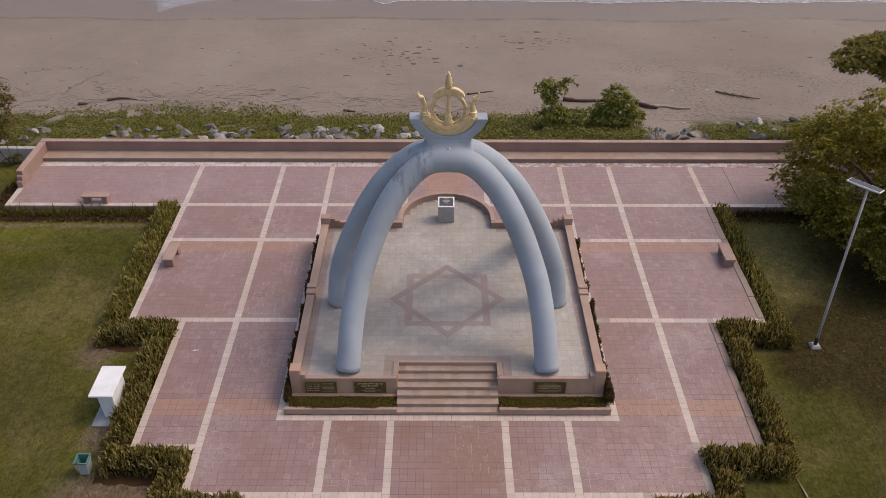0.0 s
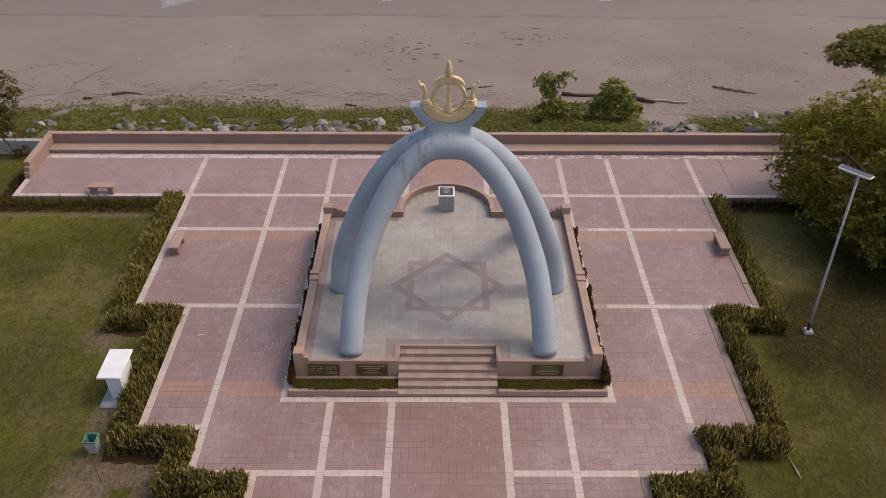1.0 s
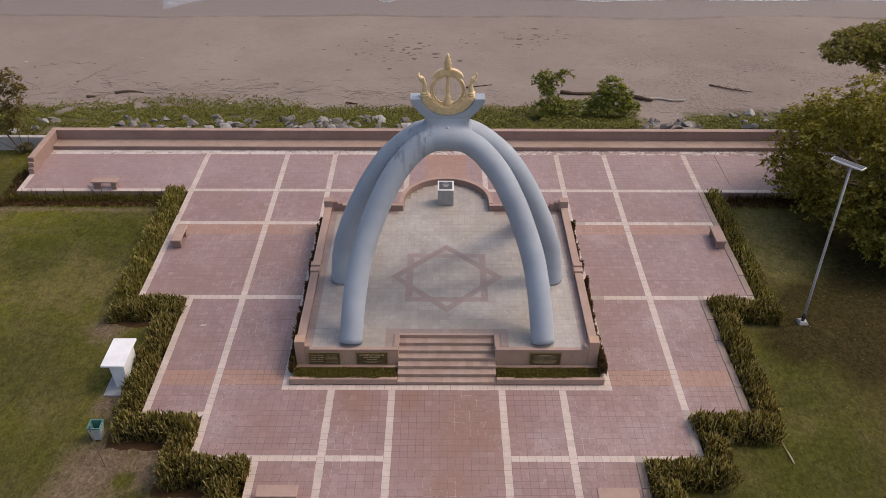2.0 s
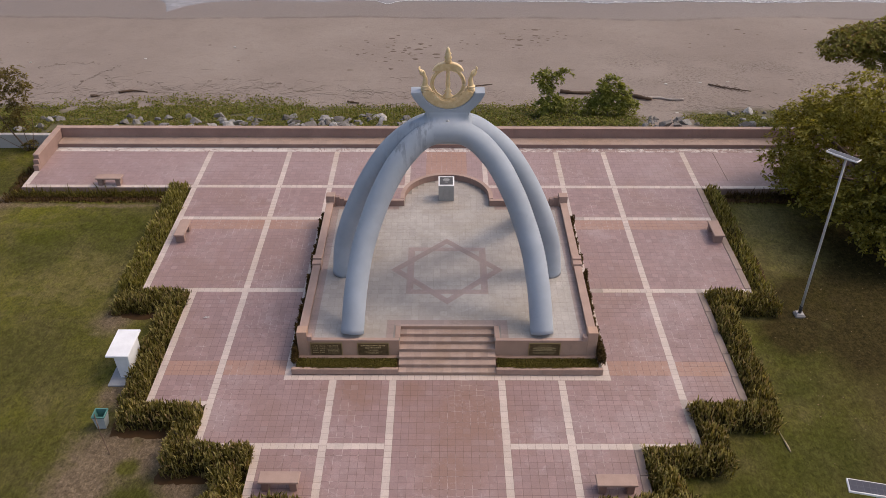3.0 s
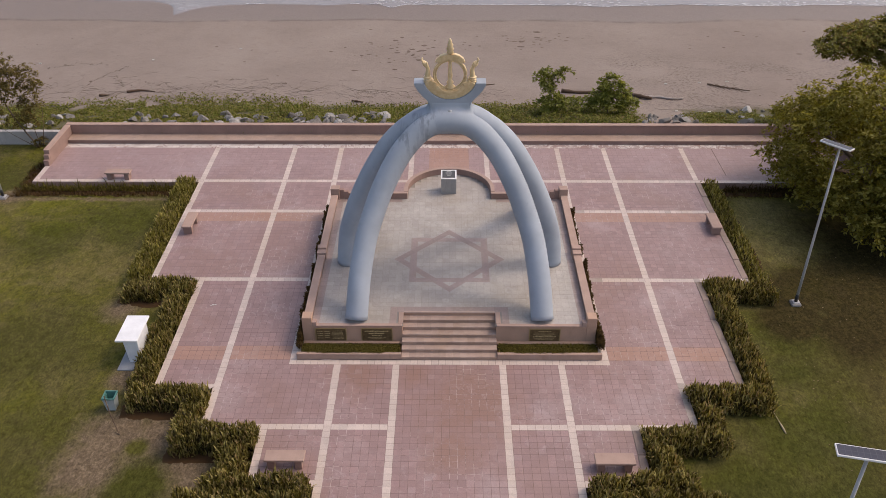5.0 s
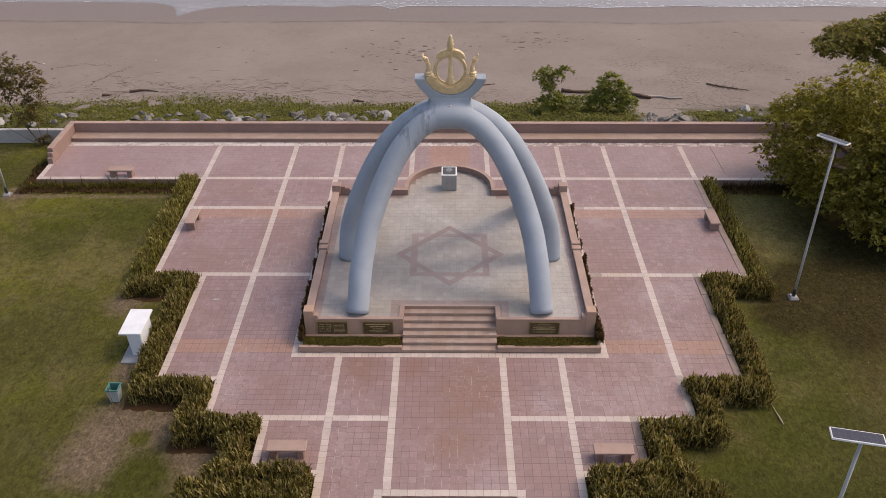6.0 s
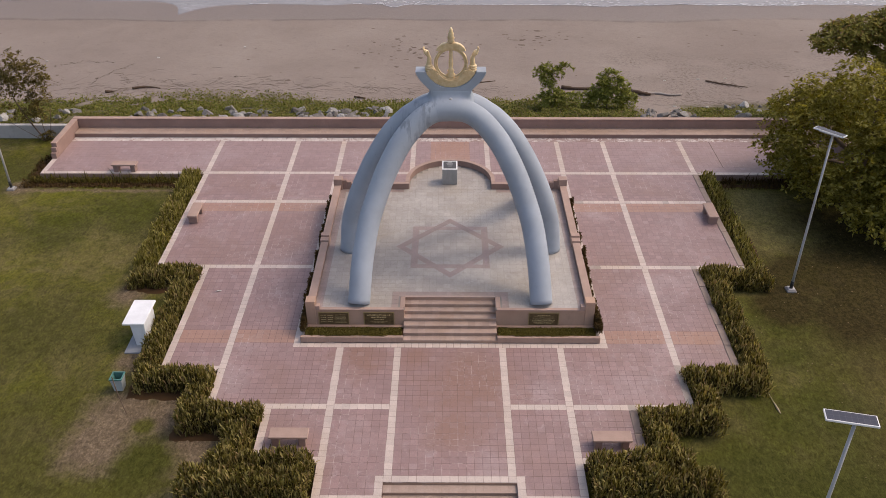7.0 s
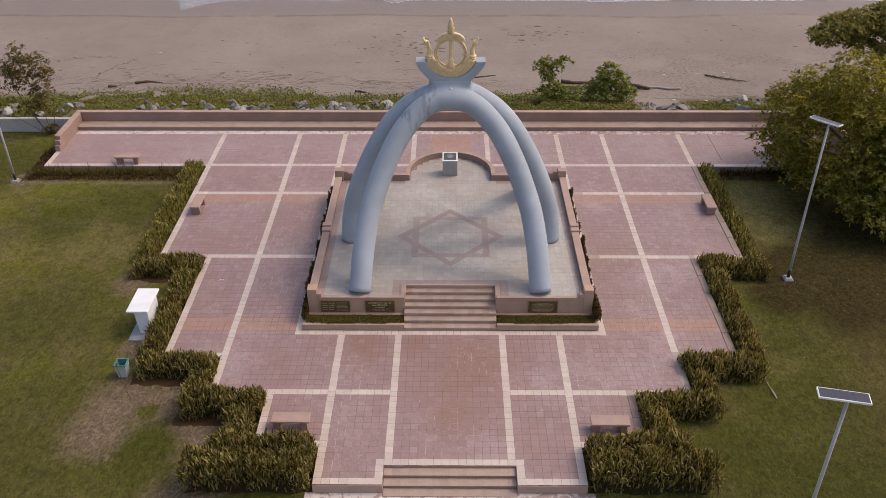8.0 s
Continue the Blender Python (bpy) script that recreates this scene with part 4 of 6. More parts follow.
def build_arch():
    a = thing("arch_monument", "blue-grey painted six-legged arch monument with gold crest", "monument", (0, 0, 0.9))
    hub = bmesh.new()
    for half, sy in ((HALF_A, -1), (HALF_A, 1), (HALF_B, 1)):
        for sx in (-1, 1):
            line = smooth_line([(x * sx, y * sy, z) for x, y, z in half], 8)
            keep(part("leg", tube(line, 0.405, 28), M_BLUE, smooth=True), a)
            near = [q for q in line if abs(q.x) < 1.15]
            tube(near, lambda u: 0.35 + 0.09 * min(1, u * 1.3), 20, hub)
    # neck that carries the cup
    rings = []
    for z, rx, ry in ((6.80, 1.15, 0.66), (7.05, 1.18, 0.70), (7.25, 1.02, 0.58), (7.45, 0.86, 0.42), (7.62, 0.78, 0.30), (7.76, 0.74, 0.25)):
        rings.append([hub.verts.new((rx * math.cos(k * math.tau / 32), ry * math.sin(k * math.tau / 32), z)) for k in range(32)])
    for r0, r1 in zip(rings, rings[1:]):
        for k in range(32):
            hub.faces.new((r0[k], r0[(k + 1) % 32], r1[(k + 1) % 32], r1[k]))
    hub.faces.new(rings[0][::-1])
    hub.faces.new(rings[-1])
    foot = [(0.82, 7.74), (0.76, 7.66), (0.72, 7.55), (0.80, 7.35), (-0.80, 7.35), (-0.72, 7.55), (-0.76, 7.66), (-0.82, 7.74)]
    low = prism([(x, z + 0.05) for x, z in foot], -0.275, 0.275, 0, "y")
    me = bpy.data.meshes.new("foot")
    low.to_mesh(me)
    low.free()
    hub.from_mesh(me)
    bpy.data.meshes.remove(me)
    h = keep(part("hub", hub, M_BLUE, smooth=True), a)
    rm = h.modifiers.new("blend", "REMESH")
    rm.mode, rm.voxel_size, rm.use_smooth_shade = "VOXEL", 0.05, True
    sm = h.modifiers.new("soft", "SMOOTH")
    sm.factor, sm.iterations = 0.5, 14
    # cup: a flaring block with a round hollow
    cz, cr = 8.73, 0.98
    a0 = math.asin((cz - 8.38) / cr)
    hollow = [(cr * math.cos(t), cz - cr * math.sin(t)) for t in [math.pi - a0 - (math.pi - 2 * a0) * i / 24 for i in range(25)]]
    outer = [(1.26, 8.38), (1.23, 8.27), (1.12, 8.08), (0.98, 7.91), (0.84, 7.77), (0.74, 7.65), (0.71, 7.52), (0.74, 7.38), (0.82, 7.18), (-0.82, 7.18), (-0.74, 7.38), (-0.71, 7.52), (-0.74, 7.65), (-0.84, 7.77), (-0.98, 7.91), (-1.12, 8.08), (-1.23, 8.27), (-1.26, 8.38)]
    keep(part("cup", prism([(x, z + 0.07) for x, z in hollow + outer], -0.26, 0.26, 0.015, "y"), M_BLUE), a)
    lamp = bmesh.new()
    bmesh.ops.create_uvsphere(lamp, u_segments=12, v_segments=8, radius=0.075)
    bmesh.ops.translate(lamp, vec=(0, -0.44, 7.47), verts=lamp.verts)
    keep(part("stud", lamp, M_STEEL, smooth=True), a)
    build_crest(cz, cr)


def build_crest(cz, cr):
    g = thing("crest_ornament", "golden crest with ring, canopy and raised arms", "ornament", (0, 0, 7.76))
    # crescent plate in the hollow
    lo = [((cr - 0.005) * math.cos(t), cz - (cr - 0.005) * math.sin(t)) for t in [math.pi * (0.86 - 0.72 * i / 24) for i in range(25)]]
    hi = [(0.74 * math.cos(t), cz + 0.10 - 0.74 * math.sin(t)) for t in [math.pi * (0.17 + 0.66 * i / 24) for i in range(25)]]
    keep(part("crescent", prism(lo + hi, -0.17, 0.17, 0.012, "y"), M_GOLD), g)
    # ring
    for r, t, y in ((0.54, 0.062, 0.0), (0.565, 0.028, -0.06), (0.49, 0.018, -0.05)):
        ring = [(r * math.cos(a), y, 8.62 + r * math.sin(a)) for a in [math.tau * i / 48 for i in range(49)]]
        keep(part("ring", tube(ring, t, 10), M_GOLD, smooth=True), g)
    # banner below the ring
    up = [(0.68 * math.cos(t), 8.62 - 0.68 * math.sin(t)) for t in [math.pi * (0.80 - 0.60 * i / 16) for i in range(17)]]
    dn = [(0.50 * math.cos(t), 8.55 - 0.50 * math.sin(t)) for t in [math.pi * (0.17 + 0.66 * i / 16) for i in range(17)]]
    keep(part("banner", prism(up + dn, -0.225, -0.168, 0.01, "y"), M_GOLD), g)
    for s in (-1, 1):
        end = [(0.50 * s, 8.20), (0.70 * s, 8.33), (0.66 * s, 8.50), (0.58 * s, 8.42), (0.47 * s, 8.40)]
        keep(part("banner_tail", prism(end[::s], -0.235, -0.175, 0.008, "y"), M_GOLD), g)
    # shaft with knobbed base
    prof = [(0.05, 8.02), (0.15, 8.10), (0.17, 8.18), (0.09, 8.27), (0.13, 8.33), (0.07, 8.42), (0.085, 8.60), (0.065, 8.80), (0.06, 9.05), (0.075, 9.10), (0.06, 9.30)]
    keep(part("shaft", lathe(prof), M_GOLD, smooth=True), g)
    for s in (-1, 1):
        wing = [(0.0, 9.34), (0.16 * s, 9.36), (0.32 * s, 9.31), (0.46 * s, 9.20), (0.53 * s, 9.06), (0.46 * s, 9.09), (0.40 * s, 9.05), (0.34 * s, 9.11), (0.25 * s, 9.09),
                (0.16 * s, 9.15), (0.07 * s, 9.12), (0.0, 9.16)]
        keep(part("canopy_wing", prism(wing[::s], -0.10, 0.10, 0.015, "y"), M_GOLD), g)
    flame = [(0.05, 9.34), (0.13, 9.40), (0.10, 9.47), (0.14, 9.53), (0.09, 9.62), (0.115, 9.68), (0.06, 9.76), (0.07, 9.81), (0.02, 9.90)]
    keep(part("finial", lathe(flame, 10), M_GOLD, smooth=True), g)
    # raised forearms at both ends of the crescent
    for s in (-1, 1):
        arm = bmesh.new()
        line = smooth_line([(0.79 * s, 0, 8.20), (0.785 * s, 0, 8.45), (0.775 * s, 0, 8.62), (0.765 * s, 0, 8.78), (0.80 * s, 0, 8.90), (0.87 * s, 0, 9.0), (0.93 * s, 0, 9.08)], 5)
        tube(line, lambda u: 0.125 - 0.062 * min(1, u * 1.6) + 0.04 * max(0, 1 - abs(u - 0.82) * 6), 12, arm)
        for z in (8.36, 8.44, 8.52):
            tube([(0.785 * s, 0, z - 0.035), (0.785 * s, 0, z - 0.01), (0.785 * s, 0, z + 0.01), (0.785 * s, 0, z + 0.035)], lambda u: 0.155 - 0.035 * abs(u - 0.5) * 2, 14, arm)
        for k in range(4):
            tube(smooth_line([(0.88 * s, -0.06 + 0.04 * k, 9.0), (0.94 * s, -0.065 + 0.043 * k, 9.09), (0.99 * s - 0.015 * k * s, -0.06 + 0.04 * k, 9.19 + 0.012 * (k % 3))], 3), lambda u: 0.027 - 0.010 * u, 6, arm)
        tube(smooth_line([(0.81 * s, -0.05, 8.93), (0.80 * s, -0.09, 9.02), (0.82 * s, -0.09, 9.09)], 3), 0.022, 6, arm)
        keep(part("arm_sculpture", arm, M_GOLD, smooth=True), g)
    g.location.z += 0.07


def lathe(profile, sides=16):
    bm = bmesh.new()
    rings = [[bm.verts.new((r * math.cos(k * math.tau / sides), r * math.sin(k * math.tau / sides), z)) for k in range(sides)] for r, z in profile]
    for a, b in zip(rings, rings[1:]):
        for k in range(sides):
            bm.faces.new((a[k], a[(k + 1) % sides], b[(k + 1) % sides], b[k]))
    bm.faces.new(rings[0][::-1])
    bm.faces.new(rings[-1])
    return bm


# ---------------------------------------------------------------- plaques, plinth, benches
def build_plaque(x, kind_of):
    q = thing("plaque", "dark bronze plaque with raised gold lettering on the wall", "plaque", (x, -4.23, 0.6), "plaques on the platform front")
    keep(part("plate", box(x - 0.53, x + 0.53, -4.255, -4.223, 0.36, 0.83, 0.006), M_BRONZE), q)
    for x0, x1, z0, z1 in ((x - 0.56, x + 0.56, 0.822, 0.845), (x - 0.56, x + 0.56, 0.335, 0.358), (x - 0.56, x - 0.532, 0.36, 0.82), (x + 0.532, x + 0.56, 0.36, 0.82)):
        keep(part("frame_bar", box(x0, x1, -4.262, -4.223, z0, z1, 0.004), M_FRAME), q)
    rows = {"names": [(-0.38 + 0.25 * (k % 2), 0.70 - 0.085 * (k // 2), 0.19, 0.035) for k in range(8)] + [(0.25, 0.72 - 0.05 * k, 0.40, 0.012) for k in range(7)],
            "script": [(0, 0.715, 0.86, 0.05), (0, 0.63, 0.58, 0.05), (0, 0.54, 0.34, 0.04), (0, 0.47, 0.66, 0.014), (0, 0.44, 0.52, 0.012), (0, 0.41, 0.34, 0.012)],
            "lines": [(0, 0.72, 0.46, 0.022), (0, 0.665, 0.70, 0.016), (0, 0.62, 0.80, 0.016), (0, 0.575, 0.62, 0.016), (0, 0.53, 0.82, 0.03), (0, 0.47, 0.80, 0.014), (0, 0.435, 0.74, 0.014), (0, 0.40, 0.58, 0.014)]}[kind_of]
    rnd = random.Random(int(x * 10) + 50)
    for cx, z, w, h in rows:
        u = -w / 2
        while u < w / 2 - 0.02:
            l = min(rnd.uniform(0.015, 0.07), w / 2 - u)
            keep(part("lettering", box(x + cx + u, x + cx + u + l, -4.259, -4.2545, z + 0.03 - h * rnd.uniform(0.15, 0.5), z + 0.03 + h * rnd.uniform(0.1, 0.5), 0), M_GOLDTXT), q)
            u += l + 0.016
    q.scale = (1, 1, 1.16)
    q.location.z = 0.515


def build_plinth():
    q = thing("plinth", "grey granite plinth with a black inscribed top plate", "plinth", (-0.02, 5.47, 0.9))
    body = bmesh.new()
    v = [body.verts.new(c) for c in ((-0.36, 5.2, 0.9), (0.32, 5.2, 0.9), (0.32, 5.75, 0.9), (-0.36, 5.75, 0.9), (-0.36, 5.2, 1.66), (0.32, 5.2, 1.66), (0.32, 5.75, 1.80), (-0.36, 5.75, 1.80))]
    for f in ((0, 1, 5, 4), (1, 2, 6, 5), (2, 3, 7, 6), (3, 0, 4, 7), (4, 5, 6, 7), (3, 2, 1, 0)):
        body.faces.new([v[i] for i in f])
    bmesh.ops.bevel(body, geom=list(body.edges), offset=0.012, segments=1, affect="EDGES")
    keep(part("body", body, M_PLINTH), q)
    rise = 0.14 / 0.55
    z = lambda y, d: 1.66 + (y - 5.2) * rise + d
    def plate(name, x0, x1, y0, y1, d0, d1, mat):
        vs = [(x0, y0, z(y0, d0)), (x1, y0, z(y0, d0)), (x1, y1, z(y1, d0)), (x0, y1, z(y1, d0)), (x0, y0, z(y0, d1)), (x1, y0, z(y0, d1)), (x1, y1, z(y1, d1)), (x0, y1, z(y1, d1))]
        keep(data_part(name, vs, [(0, 3, 2, 1), (4, 5, 6, 7), (0, 1, 5, 4), (1, 2, 6, 5), (2, 3, 7, 6), (3, 0, 4, 7)], mat), q)
    plate("top_rim", -0.365, 0.325, 5.19, 5.755, 0.002, 0.03, M_WHITE)
    plate("plate", -0.305, 0.265, 5.25, 5.69, 0.031, 0.045, M_SLATE)
    for y, w in ((5.60, 0.20), (5.52, 0.30), (5.45, 0.26), (5.37, 0.16)):
        plate("lettering", -0.02 - w / 2, -0.02 + w / 2, y, y + 0.03, 0.046, 0.049, M_PLINTH)


def build_benches():
    first = thing("bench", "pinkish stone slab bench on two block supports", "bench", (0, 0, 0), "benches round the plaza")
    part("seat", box(-0.61, 0.61, -0.225, 0.225, 0.34, 0.42, 0.015), M_COPING, first)
    for x in (-0.42, 0.42):
        part("support", box(x - 0.11, x + 0.11, -0.19, 0.19, 0.003, 0.338, 0.012), M_WALL, first)
    first.matrix_basis = pose(5.02, -9.98, 0)
    for x, y, turn in ((-5.02, -9.90, 0), (-11.38, 3.75, 90), (11.6, 3.8, 90), (-15.97, 8.2, 0), (16.4, 8.2, 0)):
        copy_thing(first, pose(x, y, 0.004, 0, 0, turn))


build_plaza()
build_back()
build_platform()
build_arch()
build_plaque(-4.25, "names")
build_plaque(-2.6, "script")
build_plaque(3.42, "lines")
build_plinth()
build_benches()


# ---------------------------------------------------------------- hedges and beds
def bed(x0, x1, y0, y1):
    nx, ny = max(2, round((x1 - x0) / 0.4)), max(2, round((y1 - y0) / 0.4))
    v, f = [], []
    for j in range(ny + 1):
        for i in range(nx + 1):
            rim = i in (0, nx) or j in (0, ny)
            x, y = x0 + (x1 - x0) * i / nx, y0 + (y1 - y0) * j / ny
            v.append((x + random.uniform(-0.07, 0.07), y + random.uniform(-0.07, 0.07), -0.40 if rim else -0.30 + random.uniform(-0.03, 0.03)))
    for j in range(ny):
        for i in range(nx):
            f.append((j * (nx + 1) + i, j * (nx + 1) + i + 1, (j + 1) * (nx + 1) + i + 1, (j + 1) * (nx + 1) + i))
    tagged(data_part("planting_bed", v, f, M_SOIL, smooth=True), "bare brown soil bed beside the paving", "soil", kind="structure")


def hedge(rects, top, density=1150, label="clipped hedge of upright strappy green leaves", leaf=None):
    """Strappy plants over rectangles; the outer edge bulges and the tops are uneven."""
    h = thing("hedge", label, "hedge", (rects[0][0], rects[0][2], -0.35), "hedges round the plaza")
    vv, ff, cv, cf = [], [], [], []
    count = 0
    for a, b, c, d in rects:
        n = int((b - a) * (d - c) * density)
        px, py = RNG.uniform(a, b, n), RNG.uniform(c, d, n)
        edge = np.minimum(np.minimum(px - a, b - px), np.minimum(py - c, d - py))
        px = px + np.array([0.16 * noise.noise((y * 1.3, 5.0, x * 0.3)) for x, y in zip(px, py)])
        py = py + np.array([0.14 * noise.noise((x * 1.3, 9.0, y * 0.3)) for x, y in zip(px, py)])
        lump = np.array([noise.noise((x * 1.1, y * 1.1, 2)) for x, y in zip(px, py)])
        zt = top + 0.19 * lump - 0.25 * np.clip(0.2 - edge, 0, 0.2) / 0.2
        low = RNG.uniform(0, 1, n) ** 1.7
        zb = zt - 0.34 - low * 0.75
        base = np.stack([px, py, np.maximum(zb, -0.32)], 1)
        lean = RNG.uniform(0.04, 0.65, n) + 0.3 * (edge < 0.12) * RNG.uniform(0, 1, n)
        v, f = blades(RNG, base, RNG.uniform(0.16, 0.28, n) * RNG.choice([1.0, 1.45], n, p=[0.95, 0.05]), RNG.uniform(0.032, 0.058, n), lean)
        ff += [[i + count for i in q] for q in f]
        vv.append(v)
        count += len(v)
        # dark sheet inside the hedge, added as shade behind the gaps between blades
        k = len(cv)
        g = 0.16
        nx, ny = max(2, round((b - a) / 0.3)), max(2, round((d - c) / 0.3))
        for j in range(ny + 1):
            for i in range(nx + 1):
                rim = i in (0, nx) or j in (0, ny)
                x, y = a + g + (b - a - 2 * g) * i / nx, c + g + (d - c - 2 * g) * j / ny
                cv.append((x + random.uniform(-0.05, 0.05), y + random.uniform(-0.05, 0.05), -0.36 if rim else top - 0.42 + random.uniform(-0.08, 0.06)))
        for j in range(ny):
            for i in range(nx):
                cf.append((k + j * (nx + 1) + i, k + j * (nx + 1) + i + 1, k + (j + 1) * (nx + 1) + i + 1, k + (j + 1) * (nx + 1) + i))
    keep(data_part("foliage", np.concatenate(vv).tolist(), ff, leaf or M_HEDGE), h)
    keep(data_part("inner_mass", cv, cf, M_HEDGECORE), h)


# x0, x1, y0, y1 of each run on the left; the right side is its mirror image
RUNS = [
    ([(-13.1, -12.10, -0.2, 8.15)], 0.48), ([(-12.85, -10.06, -1.35, -0.30)], 0.55), ([(-11.0, -10.13, -6.5, -1.35)], 0.62),
    ([(-10.8, -8.03, -7.45, -6.58)], 0.72), ([(-8.92, -8.10, -8.5, -7.45)], 0.72), ([(-8.8, -6.08, -9.35, -8.45)], 0.75),
    ([(-7.1, -6.18, -10.8, -9.35)], 0.75), ([(-7.35, -4.10, -11.5, -10.75), (-7.95, -4.10, -12.42, -11.4)], 1.04),
]
YOUNG = "low hedge of upright light green strappy leaves"
for rects, top in RUNS:
    if rects[0][3] > 8:
        hedge(rects, top, 1050, YOUNG, M_YOUNG)
        hedge([(12.12, 12.92, -0.2, 8.15)], 0.40, 600, YOUNG, M_YOUNG)
        continue
    hedge(rects, top)
    hedge([(-b, -a, c, d) for a, b, c, d in rects], top)
for x0, x1, y0, y1 in ((-13.3, -9.9, -1.75, -0.3), (-11.2, -8.0, -7.78, -6.6), (-9.15, -6.1, -9.7, -8.5), (-8.1, -4.15, -12.52, -10.8), (-13.3, -12.1, -0.3, 8.0), (-11.4, -10.1, -6.7, -1.4),
                       (-20.95, -12.1, 6.9, 7.85), (-20.95, -20.15, 6.9, 10.6)):
    bed(x0, x1, y0, y1)
    if y0 > -1 or y0 == -6.7:
        bed(-x1, -x0, y0, y1)


def bed_plants(x0, x1, y0, y1, n, seed, tall=1.0, leaf=M_SIDE):
    rng = np.random.default_rng(seed)
    px, py = rng.uniform(x0, x1, n), rng.uniform(y0, y1, n)
    v, f = blades(rng, np.stack([px, py, np.full(n, -0.34)], 1), tall * rng.uniform(0.08, 0.30, n) * rng.choice([0.6, 1.0, 1.5], n, p=[0.6, 0.32, 0.08]), rng.uniform(0.02, 0.05, n), rng.uniform(0.1, 1.2, n))
    tagged(data_part("bed_plants", v.tolist(), f, leaf), "sparse half-dry strappy plants in brown soil", "plants", kind="stuff")


bed_plants(-20.6, -13.2, 7.5, 7.84, 1500, 61, 1.7, M_PLANT)
bed_plants(-20.7, -13.2, 7.0, 7.5, 1000, 64)
bed_plants(13.2, 20.6, 7.0, 7.5, 800, 65)
bed_plants(13.2, 20.6, 7.5, 7.84, 1300, 62, 1.7)
bed_plants(-20.9, -20.2, 7.0, 10.4, 700, 63)


def planter_hedge(rects, label, leaf=None):
    """Low dark planting with gaps."""
    vv, ff, n0 = [], [], 0
    for a, b, c, d, z, h in rects:
        n = int((b - a) * (d - c) * (3200 + 7500 * h)) + 20
        px, py = RNG.uniform(a, b, n), RNG.uniform(c, d, n)
        bump = np.array([noise.noise((x * 2.3, y * 2.3, 8)) for x, y in zip(px, py)])
        base = np.stack([px, py, z + RNG.uniform(0, 1, n) ** 0.6 * h * (0.8 + 0.7 * bump)], 1)
        v, f = blades(RNG, base, RNG.uniform(0.06, 0.12, n), RNG.uniform(0.025, 0.05, n), RNG.uniform(0.2, 1.7, n))
        vv.append(v)
        ff += [[i + n0 for i in q] for q in f]
        n0 += len(v)
    tagged(data_part("planter_hedge", np.concatenate(vv).tolist(), ff, leaf or M_PLANT), label, "plants", "planting round the platform")


planter_hedge([(-5.25, -1.78, -4.90, -4.42, 0.17, 0.045), (-4.7, -2.3, -4.93, -4.70, 0.19, 0.05)], "low dark green planting along the platform front")
planter_hedge([(1.78, 5.25, -4.90, -4.42, 0.17, 0.045), (2.3, 4.3, -4.93, -4.70, 0.19, 0.05)], "low dark green planting along the platform front")
planter_hedge([(-5.45, -5.27, -4.66, -4.15, 0.14, 0.42), (-5.42, -5.27, -4.40, -3.95, 0.40, 0.30), (-5.41, -5.25, -3.9, -0.1, 0.10, 0.84), (-5.41, -5.25, 0.55, 4.6, 0.10, 0.82)], "brownish green planting along the platform side", M_SIDE)
planter_hedge([(5.27, 5.52, -4.72, -4.05, 0.14, 0.50), (5.27, 5.46, -4.50, -3.95, 0.50, 0.30), (5.25, 5.43, -3.95, -0.1, 0.10, 0.82)] + [(5.25, 5.42, y, y + l, 0.10, 0.80) for y, l in ((0.75, 0.35), (1.75, 0.5), (2.4, 0.4), (2.95, 0.35), (3.5, 0.4), (4.1, 0.25))],
              "patchy brownish green planting along the platform side", M_SIDE)


# ---------------------------------------------------------------- lamps, cabinet, bin
def build_lamp(x, y, turn, height=6.45, lean=-2):
    l = thing("solar_street_lamp", "grey steel lamp post with tilted solar panel on concrete footing", "street lamp", (x, y, -0.35), "solar lamps on the lawn")
    part("footing", box(-0.19, 0.19, -0.19, 0.19, -0.1, 0.08, 0.03), M_FOOTING, l)
    part("base_plate", box(-0.13, 0.13, -0.13, 0.13, 0.081, 0.12, 0.004), M_STEEL, l)
    part("post", tube([(0, 0, 0.12), (0, 0, 2), (0, 0, 4), (0, 0, height + 0.3)], lambda u: 0.054 - 0.014 * u, 14), M_STEEL, l, smooth=True)
    part("base_band", tube([(0, 0, 0.121), (0, 0, 0.45)], 0.068, 14), M_BLACK, l, smooth=True)
    tilt = pose(-0.12, 0, height + 0.36, lean, 0, turn)
    panel = part("panel", box(-0.55, 0.55, -0.18, 0.18, -0.025, 0.025, 0.004), M_WHITE, l, "white-framed solar panel")
    panel.matrix_basis = tilt
    cells = part("cell_sheet", box(-0.525, 0.525, -0.155, 0.155, 0.026, 0.030, 0), M_SOLAR, panel)
    head = part("lamp_head", box(-0.35, 0.35, -0.10, 0.10, -0.08, -0.026, 0.01), M_STEEL, panel)
    part("bracket", tube([(0, 0, height + 0.2), (0, 0, height + 0.34)], 0.04, 10), M_STEEL, l)
    return l


build_lamp(13.62, -1.2, -47, 6.58, -7)
build_lamp(8.78, -15.45, -12, 6.53)
build_lamp(-21.15, 6.9, 20)


